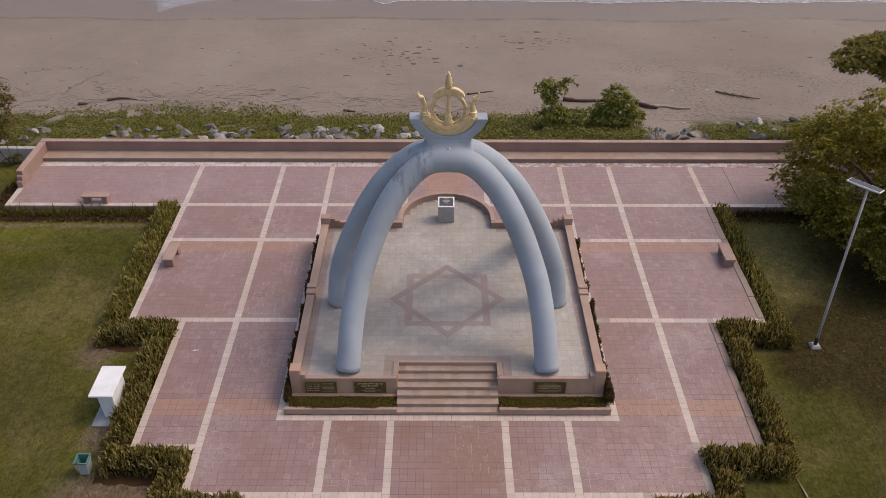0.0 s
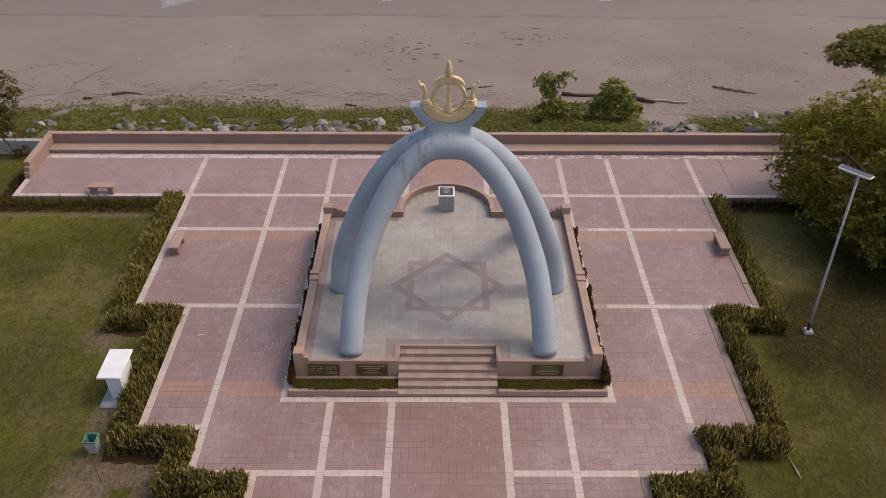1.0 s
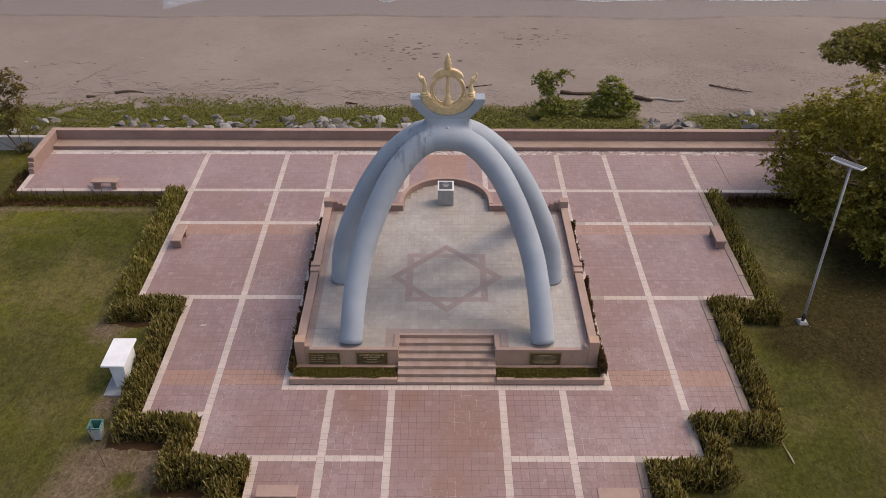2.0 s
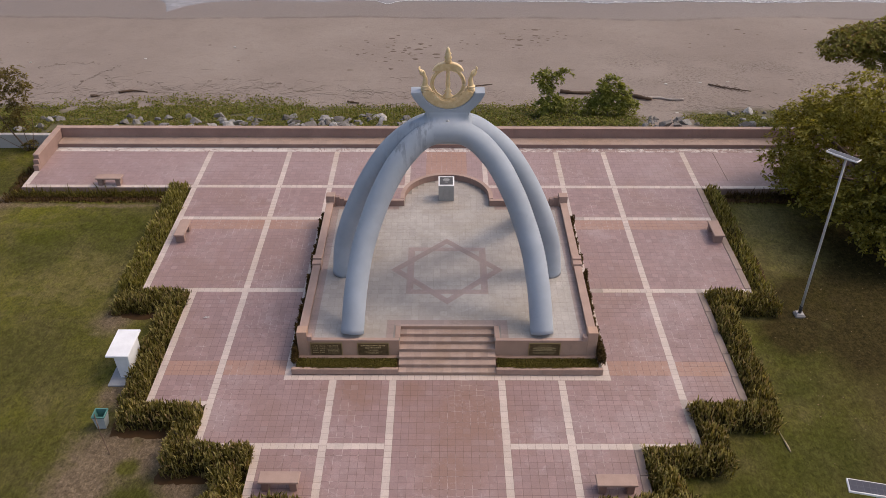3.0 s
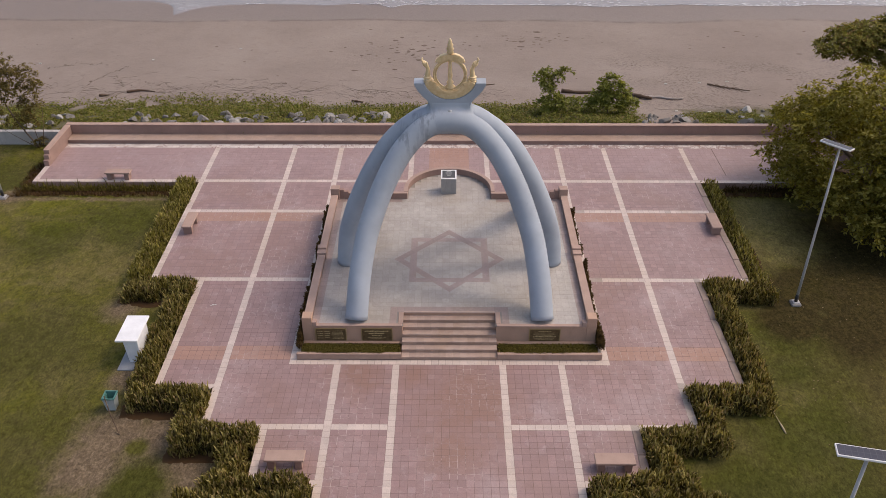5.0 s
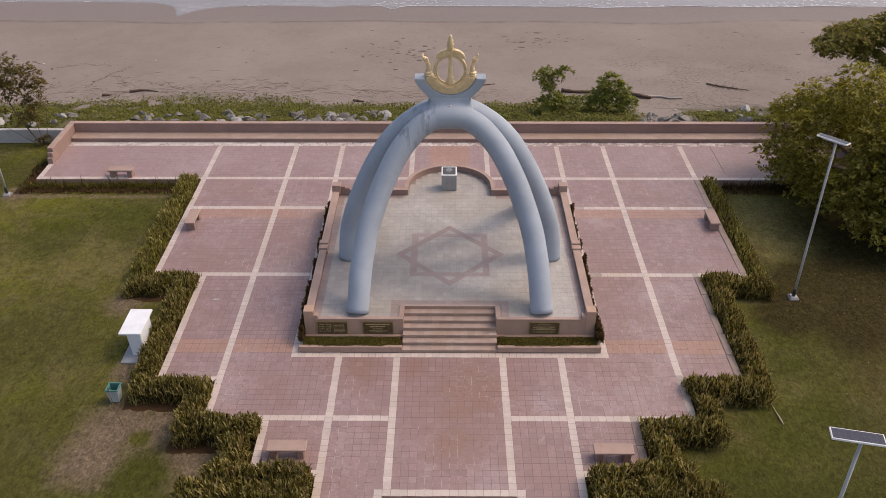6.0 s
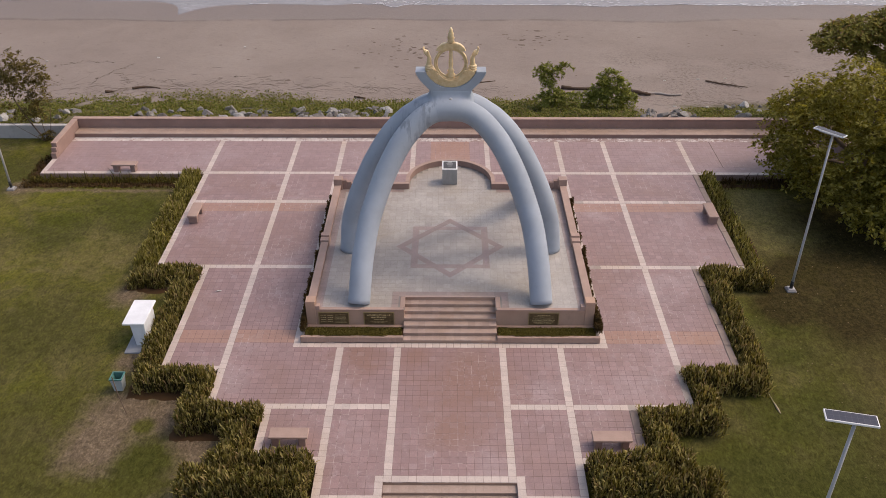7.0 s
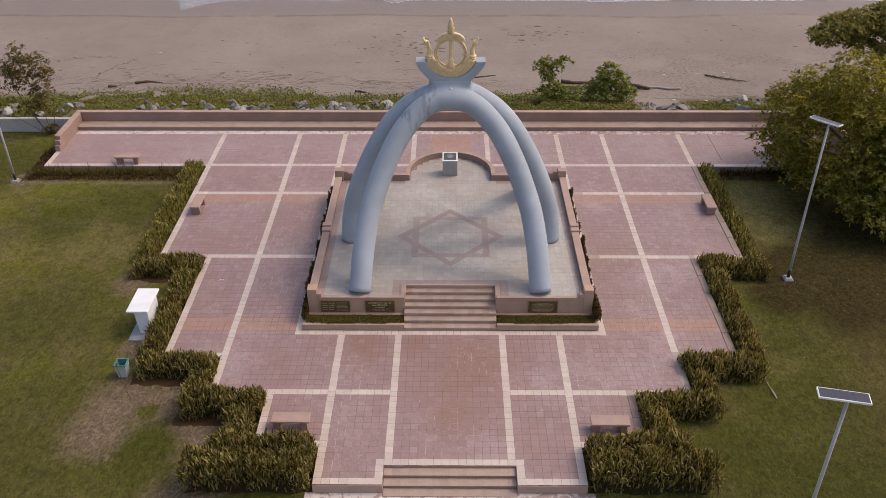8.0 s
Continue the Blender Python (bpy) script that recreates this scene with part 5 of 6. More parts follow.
def build_cabinet():
    c = thing("white_cabinet", "white painted stand with broad overhanging top on the lawn", "stand", (-11.3, -4.3, -0.35))
    bm = bmesh.new()
    lo = [bm.verts.new(q) for q in ((-11.46, -4.85, -0.3), (-11.02, -4.85, -0.3), (-11.02, -3.75, -0.3), (-11.46, -3.75, -0.3))]
    hi = [bm.verts.new(q) for q in ((-11.54, -4.85, 0.72), (-11.02, -4.85, 0.72), (-11.02, -3.75, 0.72), (-11.54, -3.75, 0.72))]
    bm.faces.new(lo[::-1])
    bm.faces.new(hi)
    for k in range(4):
        bm.faces.new((lo[k], lo[(k + 1) % 4], hi[(k + 1) % 4], hi[k]))
    bmesh.ops.bevel(bm, geom=list(bm.edges), offset=0.012, segments=1, affect="EDGES")
    keep(part("body", bm, M_CLEAN), c)
    keep(part("top", box(-11.75, -10.95, -4.98, -3.52, 0.722, 0.80, 0.015), M_CLEAN), c)
    keep(part("base_slab", box(-11.80, -10.9, -5.25, -3.6, -0.40, -0.302, 0.01), M_GREYBOX, label="grey base slab"), c)


def build_bin():
    b = thing("litter_bin", "small square pale green litter bin with open top", "bin", (-11.34, -7.1, -0.35))
    b.scale = (0.85, 0.85, 0.9)
    bm = bmesh.new()
    ring = lambda r, z: [bm.verts.new((sx * r, sy * r, z)) for sx, sy in ((-1, -1), (1, -1), (1, 1), (-1, 1))]
    def shell(*rings):
        for a, c in zip(rings, rings[1:]):
            for k in range(4):
                bm.faces.new((a[k], a[(k + 1) % 4], c[(k + 1) % 4], c[k]))
        bm.faces.new(rings[0][::-1])
        bm.faces.new(rings[-1])
    shell(ring(0.17, 0.02), ring(0.235, 0.62), ring(0.225, 0.62), ring(0.162, 0.05))
    part("bucket", bm, M_BINPALE, b)
    bm = bmesh.new()
    shell(ring(0.160, 0.052), ring(0.222, 0.618), ring(0.210, 0.618), ring(0.15, 0.065))
    part("liner", bm, M_BIN, b, "dark green liner")
    for x0, x1, y0, y1 in ((-0.255, 0.255, -0.255, -0.205), (-0.255, 0.255, 0.205, 0.255), (-0.255, -0.205, -0.203, 0.203), (0.205, 0.255, -0.203, 0.203)):
        part("rim", box(x0, x1, y0, y1, 0.60, 0.66, 0.006), M_BIN, b, "green rim")
    part("lining", box(-0.15, 0.15, -0.15, 0.15, 0.07, 0.16, 0.02), M_BIN, b)
    st = part("stick", tube([(-11.45, -7.25, 0.32), (-11.15, -7.75, 0.02), (-10.72, -8.35, -0.33)], 0.018, 6), M_DRIFT)
    tagged(st, "long thin dry stick leaning from the bin to the ground", "stick")


build_cabinet()
build_bin()


# ---------------------------------------------------------------- trees and shrubs
def rosettes(rng, centre, normal, size, per=8):
    """Whorls of oval leaves that open round a shoot's direction."""
    n = len(centre)
    normal = normal / np.linalg.norm(normal, axis=1)[:, None]
    t1 = np.cross(normal, rng.normal(size=(n, 3)))
    t1 /= np.linalg.norm(t1, axis=1)[:, None] + 1e-6
    t2 = np.cross(normal, t1)
    rep = lambda a: np.repeat(a, per, 0)
    ang = rng.uniform(0, math.tau, n * per)[:, None]
    open_ = rng.uniform(-0.15, 0.75, n * per)[:, None]
    d = np.cos(ang) * rep(t1) + np.sin(ang) * rep(t2) + open_ * rep(normal)
    d /= np.linalg.norm(d, axis=1)[:, None]
    z = (rep(size) * rng.uniform(0.7, 1.25, n * per))[:, None]
    s = np.cross(d, rep(normal))
    s /= np.linalg.norm(s, axis=1)[:, None] + 1e-6
    u = np.cross(s, d)
    base = rep(centre) + d * z * 0.12
    mid, tip = base + d * z * 0.6, base + d * z - u * z * 0.08
    l, r = mid + s * z * 0.22 + u * z * 0.06, mid - s * z * 0.22 + u * z * 0.06
    v = np.stack([base, r, tip, l], 1).reshape(-1, 3)
    k = np.arange(n * per)[:, None] * 4
    return v, (k + [0, 1, 2]).tolist() + (k + [0, 2, 3]).tolist()


def crown(blobs, count, size, rng, shell=0.72):
    """Leaf whorls over ellipsoids (x, y, z, rx, ry, rz, weight), denser towards their skin."""
    cs, ns = [], []
    tot = sum(b[6] for b in blobs)
    for x, y, z, rx, ry, rz, w in blobs:
        n = max(6, int(count * w / tot / 8))
        d = rng.normal(size=(n, 3))
        d[:, 2] = np.where(rng.uniform(0, 1, n) < 0.6, np.abs(d[:, 2]), d[:, 2])
        d /= np.linalg.norm(d, axis=1)[:, None]
        rad = (shell + (1 - shell) * rng.uniform(0, 1, n)) * rng.uniform(0.85, 1.15, n)
        cs.append(np.array([x, y, z]) + d * rad[:, None] * np.array([rx, ry, rz]))
        ns.append(d * 0.7 + np.array([0, 0, 0.75]) + rng.normal(size=(n, 3)) * 0.25)
    c, nn = np.concatenate(cs), np.concatenate(ns)
    return rosettes(rng, c, nn, rng.uniform(0.75, 1.3, len(c)) * size)


def tree(name, label, category, base, limbs, blobs, count, size, leaf, trunk_r, seed):
    rng = np.random.default_rng(seed)
    t = thing(name, label, category, base)
    keep(part("trunk", tube(smooth_line(limbs[0], 5), lambda u: trunk_r * (1 - 0.6 * u), 10, jitter=0.06), M_BARK, smooth=True), t)
    for line in limbs[1:]:
        keep(part("limb", tube(smooth_line(line, 4), lambda u: trunk_r * 0.5 * (1 - 0.8 * u), 7, jitter=0.08), M_BARK, smooth=True), t)
    v, f = crown(blobs, count, size, rng)
    keep(data_part("crown", v.tolist(), f, leaf), t)


def blob_cloud(centre, radii, n, r0, r1, seed, inner=0.35):
    """Smaller clumps spread over a large crown."""
    rng = np.random.default_rng(seed)
    out = []
    for _ in range(n):
        d = rng.normal(size=3)
        d /= np.linalg.norm(d)
        rad = rng.uniform(inner, 1.0) ** 0.6
        r = rng.uniform(r0, r1)
        x, y, z = (centre[i] + d[i] * rad * radii[i] for i in range(3))
        out.append((x, y, max(z, r * 0.5), r, r, r * 0.75, r * r))
    return out


tree("broadleaf_tree", "dense dark green broadleaf tree at the lawn edge", "tree", (19, 6.2, -0.35),
     [[(19, 6.2, -0.4), (18.9, 6.1, 1.2), (19.1, 6.3, 2.8), (19.0, 6.4, 4.6)], [(19, 6.2, 1.0), (17.6, 5.2, 2.0), (16.0, 4.6, 2.6)], [(19, 6.2, 1.4), (17.5, 7.6, 2.6), (15.6, 8.2, 3.2)],
      [(19, 6.3, 1.8), (20.6, 5.2, 3.0), (22.0, 4.4, 3.6)], [(19, 6.3, 2.2), (18.7, 5.2, 3.0), (18.5, 4.4, 3.1)]],
     blob_cloud((19.3, 6.2, 2.5), (4.4, 3.7, 3.25), 130, 0.8, 1.3, 11, 0.62) + blob_cloud((18.9, 2.8, 1.3), (2.4, 1.2, 0.8), 18, 0.6, 0.9, 12) + blob_cloud((19.2, 2.7, 1.9), (3.4, 1.3, 1.3), 46, 0.55, 0.9, 13) + blob_cloud((20.6, 3.7, 3.5), (3.4, 0.9, 2.0), 46, 0.6, 1.0, 15) + blob_cloud((20.2, 1.7, 0.9), (3.0, 0.9, 0.7), 36, 0.5, 0.8, 16), 88000, 0.18, M_TREE, 0.26, 21)
tree("almond_tree", "tall layered tree with broad leaves beside the beach", "tree", (23.5, 14.6, -0.6),
     [[(23.5, 14.6, -0.7), (23.4, 14.6, 2), (23.2, 14.5, 4.2), (23.0, 14.5, 5.6)], [(23.2, 14.5, 4.0), (21.6, 14.3, 4.8), (19.7, 14.1, 4.5)], [(23.2, 14.5, 4.6), (21.8, 14.8, 5.6), (20.8, 15.0, 5.2)]],
     [(19.7, 14.0, 4.5, 1.0, 1.0, 0.40, 1.2), (20.6, 14.3, 4.9, 1.3, 1.2, 0.45, 1.6), (21.8, 14.4, 5.05, 1.5, 1.3, 0.6, 2.0), (21.0, 14.2, 4.25, 1.0, 0.9, 0.4, 0.9), (22.9, 14.4, 4.6, 1.5, 1.4, 0.9, 2.0),
      (21.8, 14.1, 3.8, 0.8, 0.8, 0.35, 0.6), (23.5, 14.4, 5.5, 1.6, 1.5, 0.7, 2.0), (23.4, 14.2, 3.3, 1.0, 0.9, 0.5, 1.0), (24.6, 14.2, 3.6, 1.3, 1.2, 0.9, 1.6), (25.4, 14.2, 4.8, 1.4, 1.3, 1.0, 1.6)], 17000, 0.22, M_TREE2, 0.22, 22)
tree("coastal_shrub", "sparse brownish green shrub with several thin leaning stems", "shrub", (-21.6, 12.28, -0.35),
     [[(-21.6, 12.28, -0.4), (-22.1, 12.28, 0.5), (-22.6, 12.28, 1.7), (-22.9, 12.34, 2.8)], [(-21.5, 12.28, -0.4), (-21.6, 12.28, 0.9), (-21.5, 12.34, 2.6)], [(-21.4, 12.28, -0.4), (-21.1, 12.28, 0.8), (-20.8, 12.28, 2.3)],
      [(-21.6, 12.2, -0.4), (-22.5, 12.2, 0.2), (-23.6, 12.2, 1.0)]],
     [(-22.4, 12.34, 3.1, 0.8, 0.7, 1.0, 1.5), (-23.5, 12.28, 2.5, 0.9, 0.8, 1.2, 1.6), (-22.1, 12.28, 1.1, 0.9, 0.5, 0.4, 0.8), (-21.4, 12.2, -0.05, 0.4, 0.3, 0.25, 0.3)]
     + blob_cloud((-21.9, 12.32, 3.0), (1.1, 0.3, 1.5), 20, 0.3, 0.55, 14), 4600, 0.155, M_SHRUB, 0.05, 23)
tree("beach_shrub", "young green beach shrub with a tufted top", "shrub", (5.7, 16.7, -0.7),
     [[(5.7, 16.7, -0.9), (5.6, 16.7, 0.3), (5.75, 16.7, 1.3), (5.8, 16.7, 2.0)], [(5.65, 16.7, 1.0), (5.3, 16.7, 1.6), (5.0, 16.7, 2.0)], [(5.7, 16.7, 1.2), (6.2, 16.7, 1.8), (6.5, 16.7, 2.2)]],
     [(5.05, 16.7, 1.75, 0.36, 0.36, 0.34, 0.6), (5.5, 16.7, 1.5, 0.42, 0.4, 0.42, 1.0), (5.95, 16.7, 1.75, 0.38, 0.36, 0.34, 0.7), (6.45, 16.7, 2.05, 0.34, 0.34, 0.26, 0.45), (5.4, 16.7, 2.05, 0.30, 0.3, 0.24, 0.4),
      (5.65, 16.6, 0.95, 0.34, 0.32, 0.42, 0.5), (5.7, 16.6, 0.4, 0.65, 0.5, 0.5, 1.0), (5.4, 16.6, 0.0, 0.75, 0.6, 0.4, 0.8), (6.3, 16.6, 0.15, 0.5, 0.5, 0.35, 0.5)], 1450, 0.23, M_BEACH, 0.04, 24)
tree("beach_shrub", "bushy rounded green beach shrub", "shrub", (9.0, 16.8, -0.7),
     [[(9.0, 16.8, -0.9), (9.05, 16.8, 0.2), (9.1, 16.8, 1.4)], [(9.0, 16.8, 0.2), (8.5, 16.8, 0.9), (8.3, 16.8, 1.3)], [(9.0, 16.8, 0.2), (9.6, 16.8, 0.8), (9.9, 16.8, 1.2)]],
     [(9.0, 16.8, 1.3, 0.6, 0.6, 0.55, 1.2), (9.5, 16.8, 0.9, 0.75, 0.6, 0.5, 1.2), (8.7, 16.8, 0.6, 0.8, 0.6, 0.5, 1.2), (9.2, 16.7, 0.25, 1.15, 0.7, 0.45, 2.0), (8.3, 16.7, 0.15, 0.8, 0.6, 0.32, 1.0), (10.1, 16.7, 0.15, 0.7, 0.6, 0.3, 0.9), (7.5, 16.7, 0.2, 0.8, 0.6, 0.3, 0.8), (6.7, 16.7, 0.2, 0.7, 0.6, 0.35, 0.7)],
     2900, 0.23, M_BEACH, 0.05, 25)


# ---------------------------------------------------------------- bank: creepers, boulders, driftwood
def bank_edge(x):
    """How far out the creepers reach."""
    e = 20.0 + 1.0 * noise.noise((x * 0.25, 0.0, 4)) + 0.5 * noise.noise((x * 0.9, 0.0, 7))
    if -22 < x < -8:
        e += 1.6 * math.sin((x + 22) / 14 * math.pi)
    if 10.4 < x < 13.6:
        e = 13.2
    elif x > 13.6:
        e -= 2.2
    return e


TRAILS = [((-26.7, 25.5), (-24.7, 26.6), (-22.7, 26.3)), ((-23.2, 22.0), (-22.3, 24.7), (-21.3, 26.1)), ((-21.7, 24.2), (-20.6, 22.4)), ((-14.7, 23.6), (-15.8, 21.7)),
          ((-16.8, 22.1), (-18.0, 22.6), (-19.6, 23.1)), ((-13.0, 23.6), (-14.3, 23.9)), ((-27.4, 24.2), (-24.8, 22.1))]


def build_bank():
    rng = np.random.default_rng(31)
    pts, size = [], []
    while len(pts) < 85000:
        x, y = rng.uniform(-34, 30), rng.uniform(12.7, 22.5)
        lim = bank_edge(x + 0.7 * noise.noise((x * 1.1, y * 1.1, 31)) + 0.35 * rng.normal())
        fade = (lim - y) / 2.3
        if fade < rng.uniform(0, 1) * (1 if y > 16 else 0.4):
            continue
        if noise.noise((x * 0.8, y * 0.8, 14)) < -0.36 + 0.05 * rng.normal() or noise.noise((x * 2.1, y * 2.1, 3)) < -0.34 + 0.1 * rng.normal():
            continue
        tall = 0.06 + 0.26 * max(0.0, noise.noise((x * 0.6, y * 0.6, 21))) + (0.12 + 0.45 * max(0.0, noise.noise((x * 0.9, y * 0.9, 33))) if 1.5 < x < 10 else 0)
        pts.append((x, y, ground_height(x, y) + rng.uniform(0.0, 1.0) * tall))
        size.append(rng.uniform(0.09, 0.19))
    v, f = leaves(rng, np.array(pts), np.array(size), 0.2)
    tagged(data_part("creeper_cover", v.tolist(), f, M_VINE), "green creeping beach plants covering the bank", "plants", kind="stuff")
    # upright grass tufts
    cx = rng.choice([-13.0, -9.3, -9.0, -5.6, -8.9, -16.0, 2.5, 3.2, -3.0, 0.5], 900) + rng.normal(size=900) * 0.6
    cy = rng.uniform(15.5, 19.0, 900)
    base = np.stack([cx, cy, np.array([ground_height(x, y) for x, y in zip(cx, cy)])], 1)
    v, f = blades(rng, base, rng.uniform(0.2, 0.6, 900), rng.uniform(0.03, 0.06, 900), rng.uniform(0.2, 1.4, 900))
    tagged(data_part("beach_grass", v.tolist(), f, M_VINE), "upright tufts of green beach grass", "grass", kind="stuff")
    # dry runners over the sand
    bm = bmesh.new()
    rr = random.Random(5)
    for _ in range(400):
        x = rr.uniform(-26, 3) if rr.random() < 0.85 else rr.uniform(13, 26)
        y = bank_edge(x) + abs(rr.gauss(0, 1.5)) - 0.2
        a = rr.uniform(0, math.tau)
        line = []
        for _ in range(rr.randint(3, 13)):
            line.append((x, y, ground_height(x, y) + 0.015))
            a += rr.uniform(-0.9, 0.9)
            x, y = x + 0.2 * math.cos(a), y + 0.2 * math.sin(a)
        tube(line, rr.uniform(0.003, 0.007), 4, bm)
    # long trails of short dark pieces
    for trail in TRAILS:
        for (xa, ya), (xb, yb) in zip(trail, trail[1:]):
            n = int(math.hypot(xb - xa, yb - ya) / 0.085)
            for k in range(n):
                if rr.random() < 0.06:
                    continue
                u = k / n
                x = xa + (xb - xa) * u + 0.25 * noise.noise((u * 4, xa, 1)) + rr.gauss(0, 0.05)
                y = ya + (yb - ya) * u + 0.5 * noise.noise((u * 4, ya, 2)) + rr.gauss(0, 0.06)
                z = ground_height(x, y) + 0.02
                a = rr.uniform(0, math.tau)
                tube([(x, y, z), (x + 0.06 * math.cos(a), y + 0.06 * math.sin(a), z), (x + 0.12 * math.cos(a + 0.6), y + 0.12 * math.sin(a + 0.6), z)], rr.uniform(0.005, 0.011), 5, bm)
    tagged(part("dry_runners", bm, M_TWIG), "thin dead creeper stems lying on the sand", "stems", kind="stuff")


def build_boulders():
    shapes = []
    for k in range(7):
        bm = bmesh.new()
        bmesh.ops.create_icosphere(bm, subdivisions=2, radius=0.5)
        for v in bm.verts:
            n = noise.noise(v.co * 1.4 + Vector((k * 7.3, 0, 0))) * 0.22 + noise.noise(v.co * 5 + Vector((k * 3.1, 4, 0))) * 0.08
            v.co *= 1 + n
            for ax in [Vector((math.sin(q * 2.4 + k), math.cos(q * 1.7 + k * 2), math.sin(q * 3.1 + k * 0.7) + 0.3)) for q in range(9)]:
                a = ax.normalized()
                d = v.co.dot(a) - 0.24 - 0.05 * math.sin(k * 5.0 + a.x * 9)
                if d > 0:
                    v.co -= a * d * 0.95
        me = bpy.data.meshes.new("boulder")
        bm.to_mesh(me)
        bm.free()
        me.materials.append(M_ROCK)
        shapes.append(me)
    rr = random.Random(17)
    spots = []
    for c, n in ((-21.5, 5), (-17.0, 6), (-14.5, 6), (-12.0, 9), (-10.6, 10), (-8.0, 8), (-6.6, 14), (-5.2, 12), (-3.6, 9), (-2.4, 6), (11.0, 2), (12.0, 3), (13.0, 2), (15.6, 3), (16.8, 2), (-25, 5)):
        for _ in range(int(n * 1.7)):
            spots.append((c + rr.gauss(0, 0.6), 13.4 + 2.6 * rr.random() ** 1.5))
    spots += [(16.1, 17.0), (16.5, 17.3), (17.1, 18.0), (17.3, 17.7), (18.2, 17.6), (19.4, 18.1), (11.4, 15.2), (12.6, 15.6), (13.1, 16.1), (10.9, 14.6), (11.6, 14.3), (12.0, 14.9), (12.3, 14.2), (12.9, 14.7), (13.4, 14.4), (11.2, 15.7)]
    for x, y in spots:
        s = 0.28 + 0.52 * rr.random() ** 1.5
        ob = new("boulder", rr.choice(shapes))
        ob.matrix_basis = Matrix.LocRotScale((x, y, ground_height(x, y) + 0.11 * s), Euler((rr.uniform(-0.5, 0.5), rr.uniform(-0.5, 0.5), rr.uniform(0, 6.28))), (s * 1.25, s, s * 0.85))
        tagged(ob, "angular grey boulder among green creepers", "rock", "boulders along the sea wall")


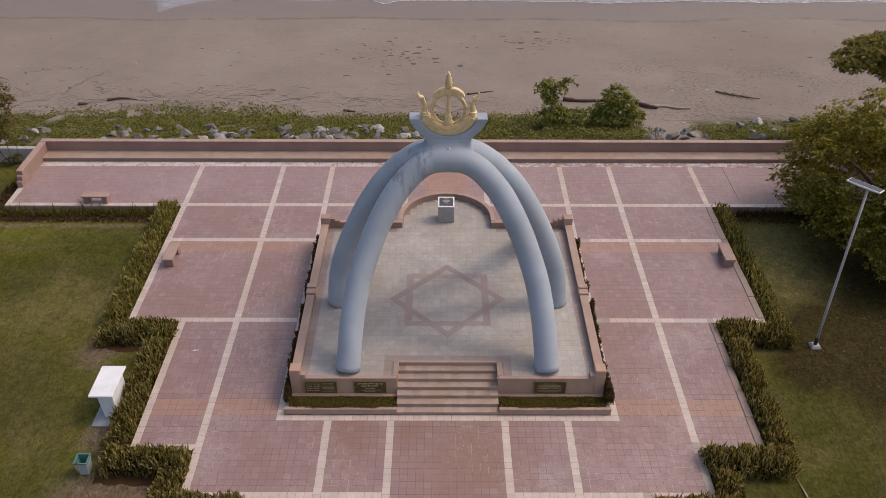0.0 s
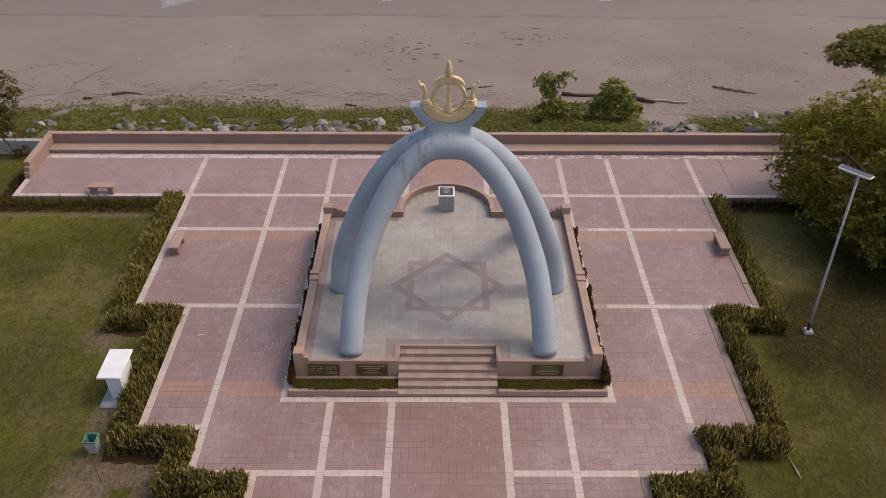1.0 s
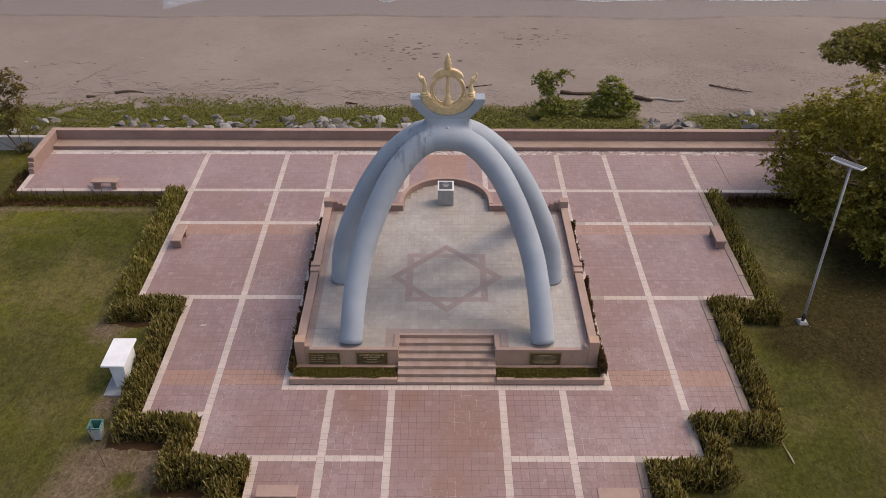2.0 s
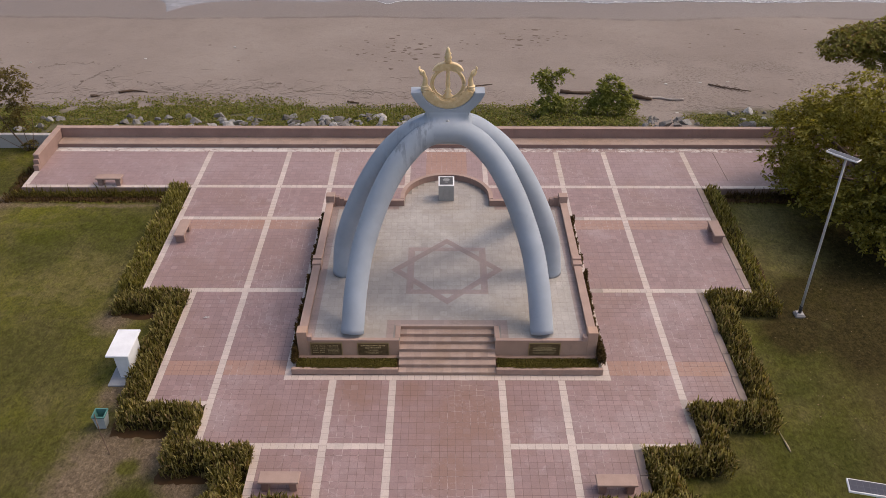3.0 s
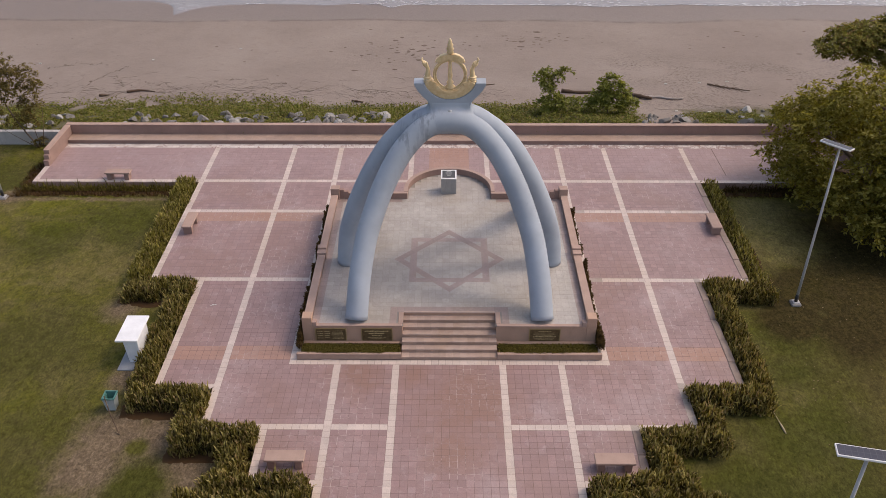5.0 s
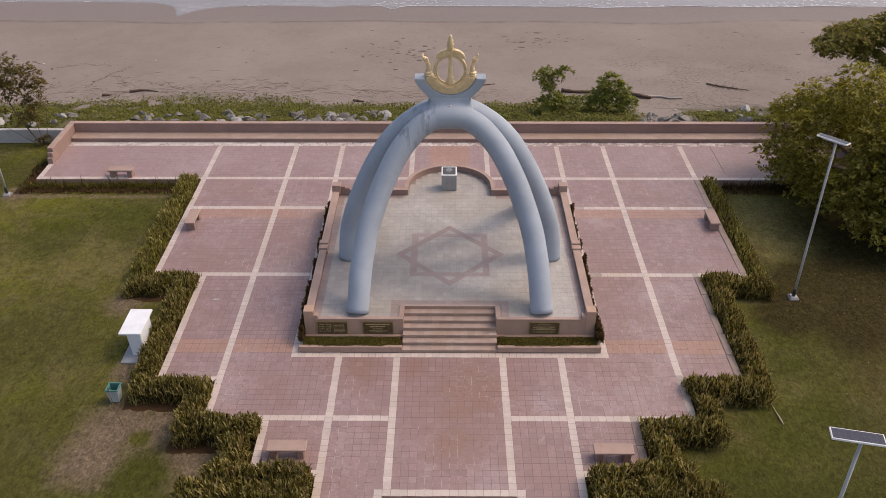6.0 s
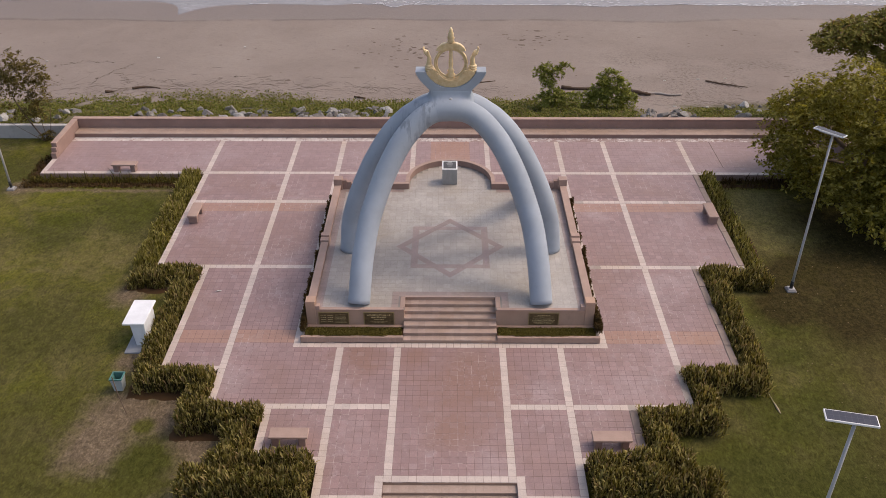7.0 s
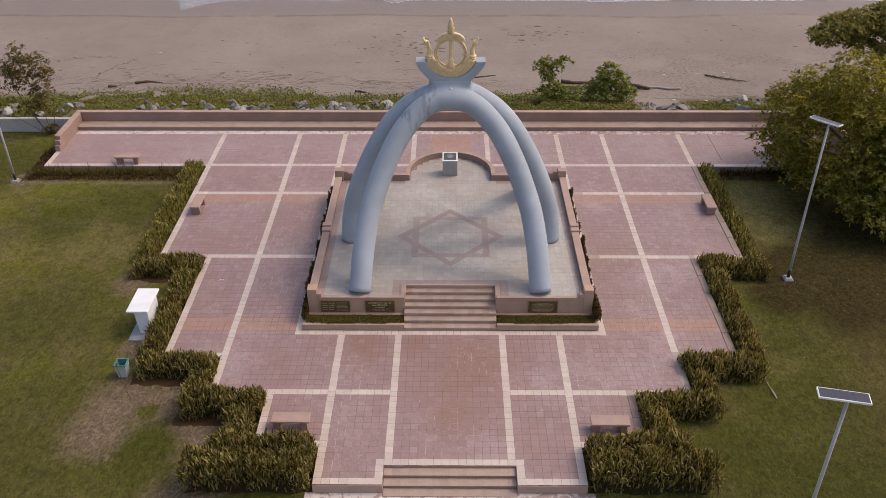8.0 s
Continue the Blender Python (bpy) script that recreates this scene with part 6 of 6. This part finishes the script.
def build_debris():
    def logg(pts, r, label, wood=None):
        line = smooth_line([(x, y, ground_height(x, y) + r * 0.55 + dz) for x, y, dz in pts], 5)
        tagged(part("driftwood_log", tube(line, lambda u: r * (1 - 0.55 * u) * (1 + 0.15 * math.sin(u * 21)), 8, jitter=0.22), wood or M_DRIFT, smooth=True), label, "log", "driftwood on the beach")
    logg([(7.0, 21.6, 0.05), (8.2, 21.4, 0), (9.8, 21.5, 0), (11.0, 21.3, 0)], 0.125, "long dark driftwood trunk lying on the sand")
    logg([(11.0, 21.3, 0), (11.9, 20.6, 0.05), (12.4, 20.5, 0)], 0.15, "dark bent driftwood trunk lying on the sand")
    logg([(12.1, 20.7, 0.03), (12.9, 20.75, 0), (13.5, 20.45, 0), (14.3, 20.45, 0)], 0.10, "pale bleached driftwood trunk lying on the sand", M_PALEWOOD)
    for k in range(14):
        x, y = 16.4 + 0.12 * k, 22.85 - 0.055 * k
        logg([(x, y, 0.03), (x + 0.25, y - 0.35 + 0.16 * (k % 4), 0.05), (x + 0.55, y - 0.55 + 0.28 * (k % 3), 0)], 0.016, "thin dry twig beside a fallen branch")
    logg([(16.4, 22.9, 0.05), (17.4, 22.45, 0), (18.8, 21.85, 0)], 0.045, "thin brown driftwood branch lying on the sand")
    logg([(-20.0, 21.3, 0.05), (-19.2, 21.6, 0.05), (-18.3, 21.5, 0)], 0.08, "short dark driftwood stump beside the creepers")
    logg([(-21.5, 20.7, 0.05), (-21.0, 20.9, 0)], 0.10, "short dark driftwood piece beside the creepers")
    logg([(-5.9, 20.0, 0.05), (-5.2, 19.9, 0)], 0.08, "short dark driftwood piece beside the creepers")
    logg([(1.3, 22.4, 0.02), (2.2, 22.7, 0), (2.9, 22.9, 0)], 0.05, "thin dark driftwood branch lying on the sand")
    logg([(18.9, 18.0, 0.03), (20.2, 18.3, 0), (21.7, 18.5, 0)], 0.08, "pale bleached driftwood pole lying beside the creepers", M_PALEWOOD)
    # flat dark lumps stand in for the shade in footprints and pits, and for weed
    rr = random.Random(41)
    bm = bmesh.new()
    for _ in range(150):
        if rr.random() < 0.35:
            x, y = rr.gauss(-3.4, 1.9), rr.gauss(29.3, 1.4)
        elif rr.random() < 0.5:
            x, y = rr.gauss(6.0, 1.9), rr.gauss(31.3, 0.9)
        else:
            x, y = rr.uniform(-34, 34), rr.uniform(21, 34)
        s = rr.uniform(0.05, 0.13) * (1.9 if rr.random() < 0.2 else 1)
        got = bmesh.ops.create_icosphere(bm, subdivisions=1, radius=1)["verts"]
        for v in got:
            v.co *= rr.uniform(0.55, 1.35)
        bmesh.ops.scale(bm, vec=(s * rr.uniform(0.8, 1.8), s * 0.8, s * 0.12), verts=got)
        bmesh.ops.translate(bm, vec=(x, y, ground_height(x, y) + 0.005), verts=got)
    tagged(part("weed_lumps", bm, M_DULLBROWN), "small flat dark lumps on the sand for shaded footprints and weed", "seaweed", kind="stuff")
    for x, y in ((-27.5, 26.5), (-20.1, 27.2), (-14.6, 29.5), (13.8, 23.0), (16.0, 23.2), (13.2, 17.6), (17.8, 23.4), (15.2, 17.9), (23.4, 21.2), (-12.7, 19.8), (-12.4, -13.5), (7.39, -10.25)):
        z = ground_height(x, y)
        ob = part("litter", box(x - 0.09, x + 0.09, y - 0.04, y + 0.04, z, z + 0.05, 0.015), M_LITTER)
        tagged(ob, "small piece of pale litter on the ground", "litter", "litter on the ground")
    rr = random.Random(8)
    bm = bmesh.new()
    for cx, cy, r in ((-9.12, -1.87, 0.09), (-9.04, -1.86, 0.06), (-9.19, -1.91, 0.055)):
        ring = [bm.verts.new((cx + r * rr.uniform(0.5, 1.2) * math.cos(k * 0.7), cy + 0.6 * r * rr.uniform(0.5, 1.2) * math.sin(k * 0.7), 0.006 + rr.uniform(0.0, 0.03))) for k in range(9)]
        mid = bm.verts.new((cx, cy, 0.035))
        for k in range(9):
            bm.faces.new((ring[k], ring[(k + 1) % 9], mid))
    tagged(part("paper_scrap", bm, M_LITTER), "crumpled white paper scrap lying on the red pavers", "litter", "litter on the ground")
    rng = np.random.default_rng(71)
    n = 240
    px, py = rng.uniform(11.5, 22, n), rng.uniform(-11, 6, n)
    ok = (px > 13.4) | (py < -0.6) & ((px > 11.6) | (py < -7.5))
    px, py = px[ok], py[ok]
    v, f = leaves(rng, np.stack([px, py, np.full(len(px), -0.325)], 1), rng.uniform(0.04, 0.085, len(px)), 0.1)
    tagged(data_part("fallen_leaves", v.tolist(), f, M_DRYLEAF), "small pale dry leaves scattered on the lawn", "leaves", kind="stuff")
    frond = part("dry_frond", tube(smooth_line([(10.75, -6.6, -0.28), (10.85, -7.3, -0.30), (10.95, -8.2, -0.32)], 5), lambda u: 0.012 + 0.22 * max(0, min(u - 0.72, 1.02 - u)), 6), M_STRAW)
    tagged(frond, "pale dry fallen frond on the grass", "frond")


build_bank()
build_boulders()
build_debris()
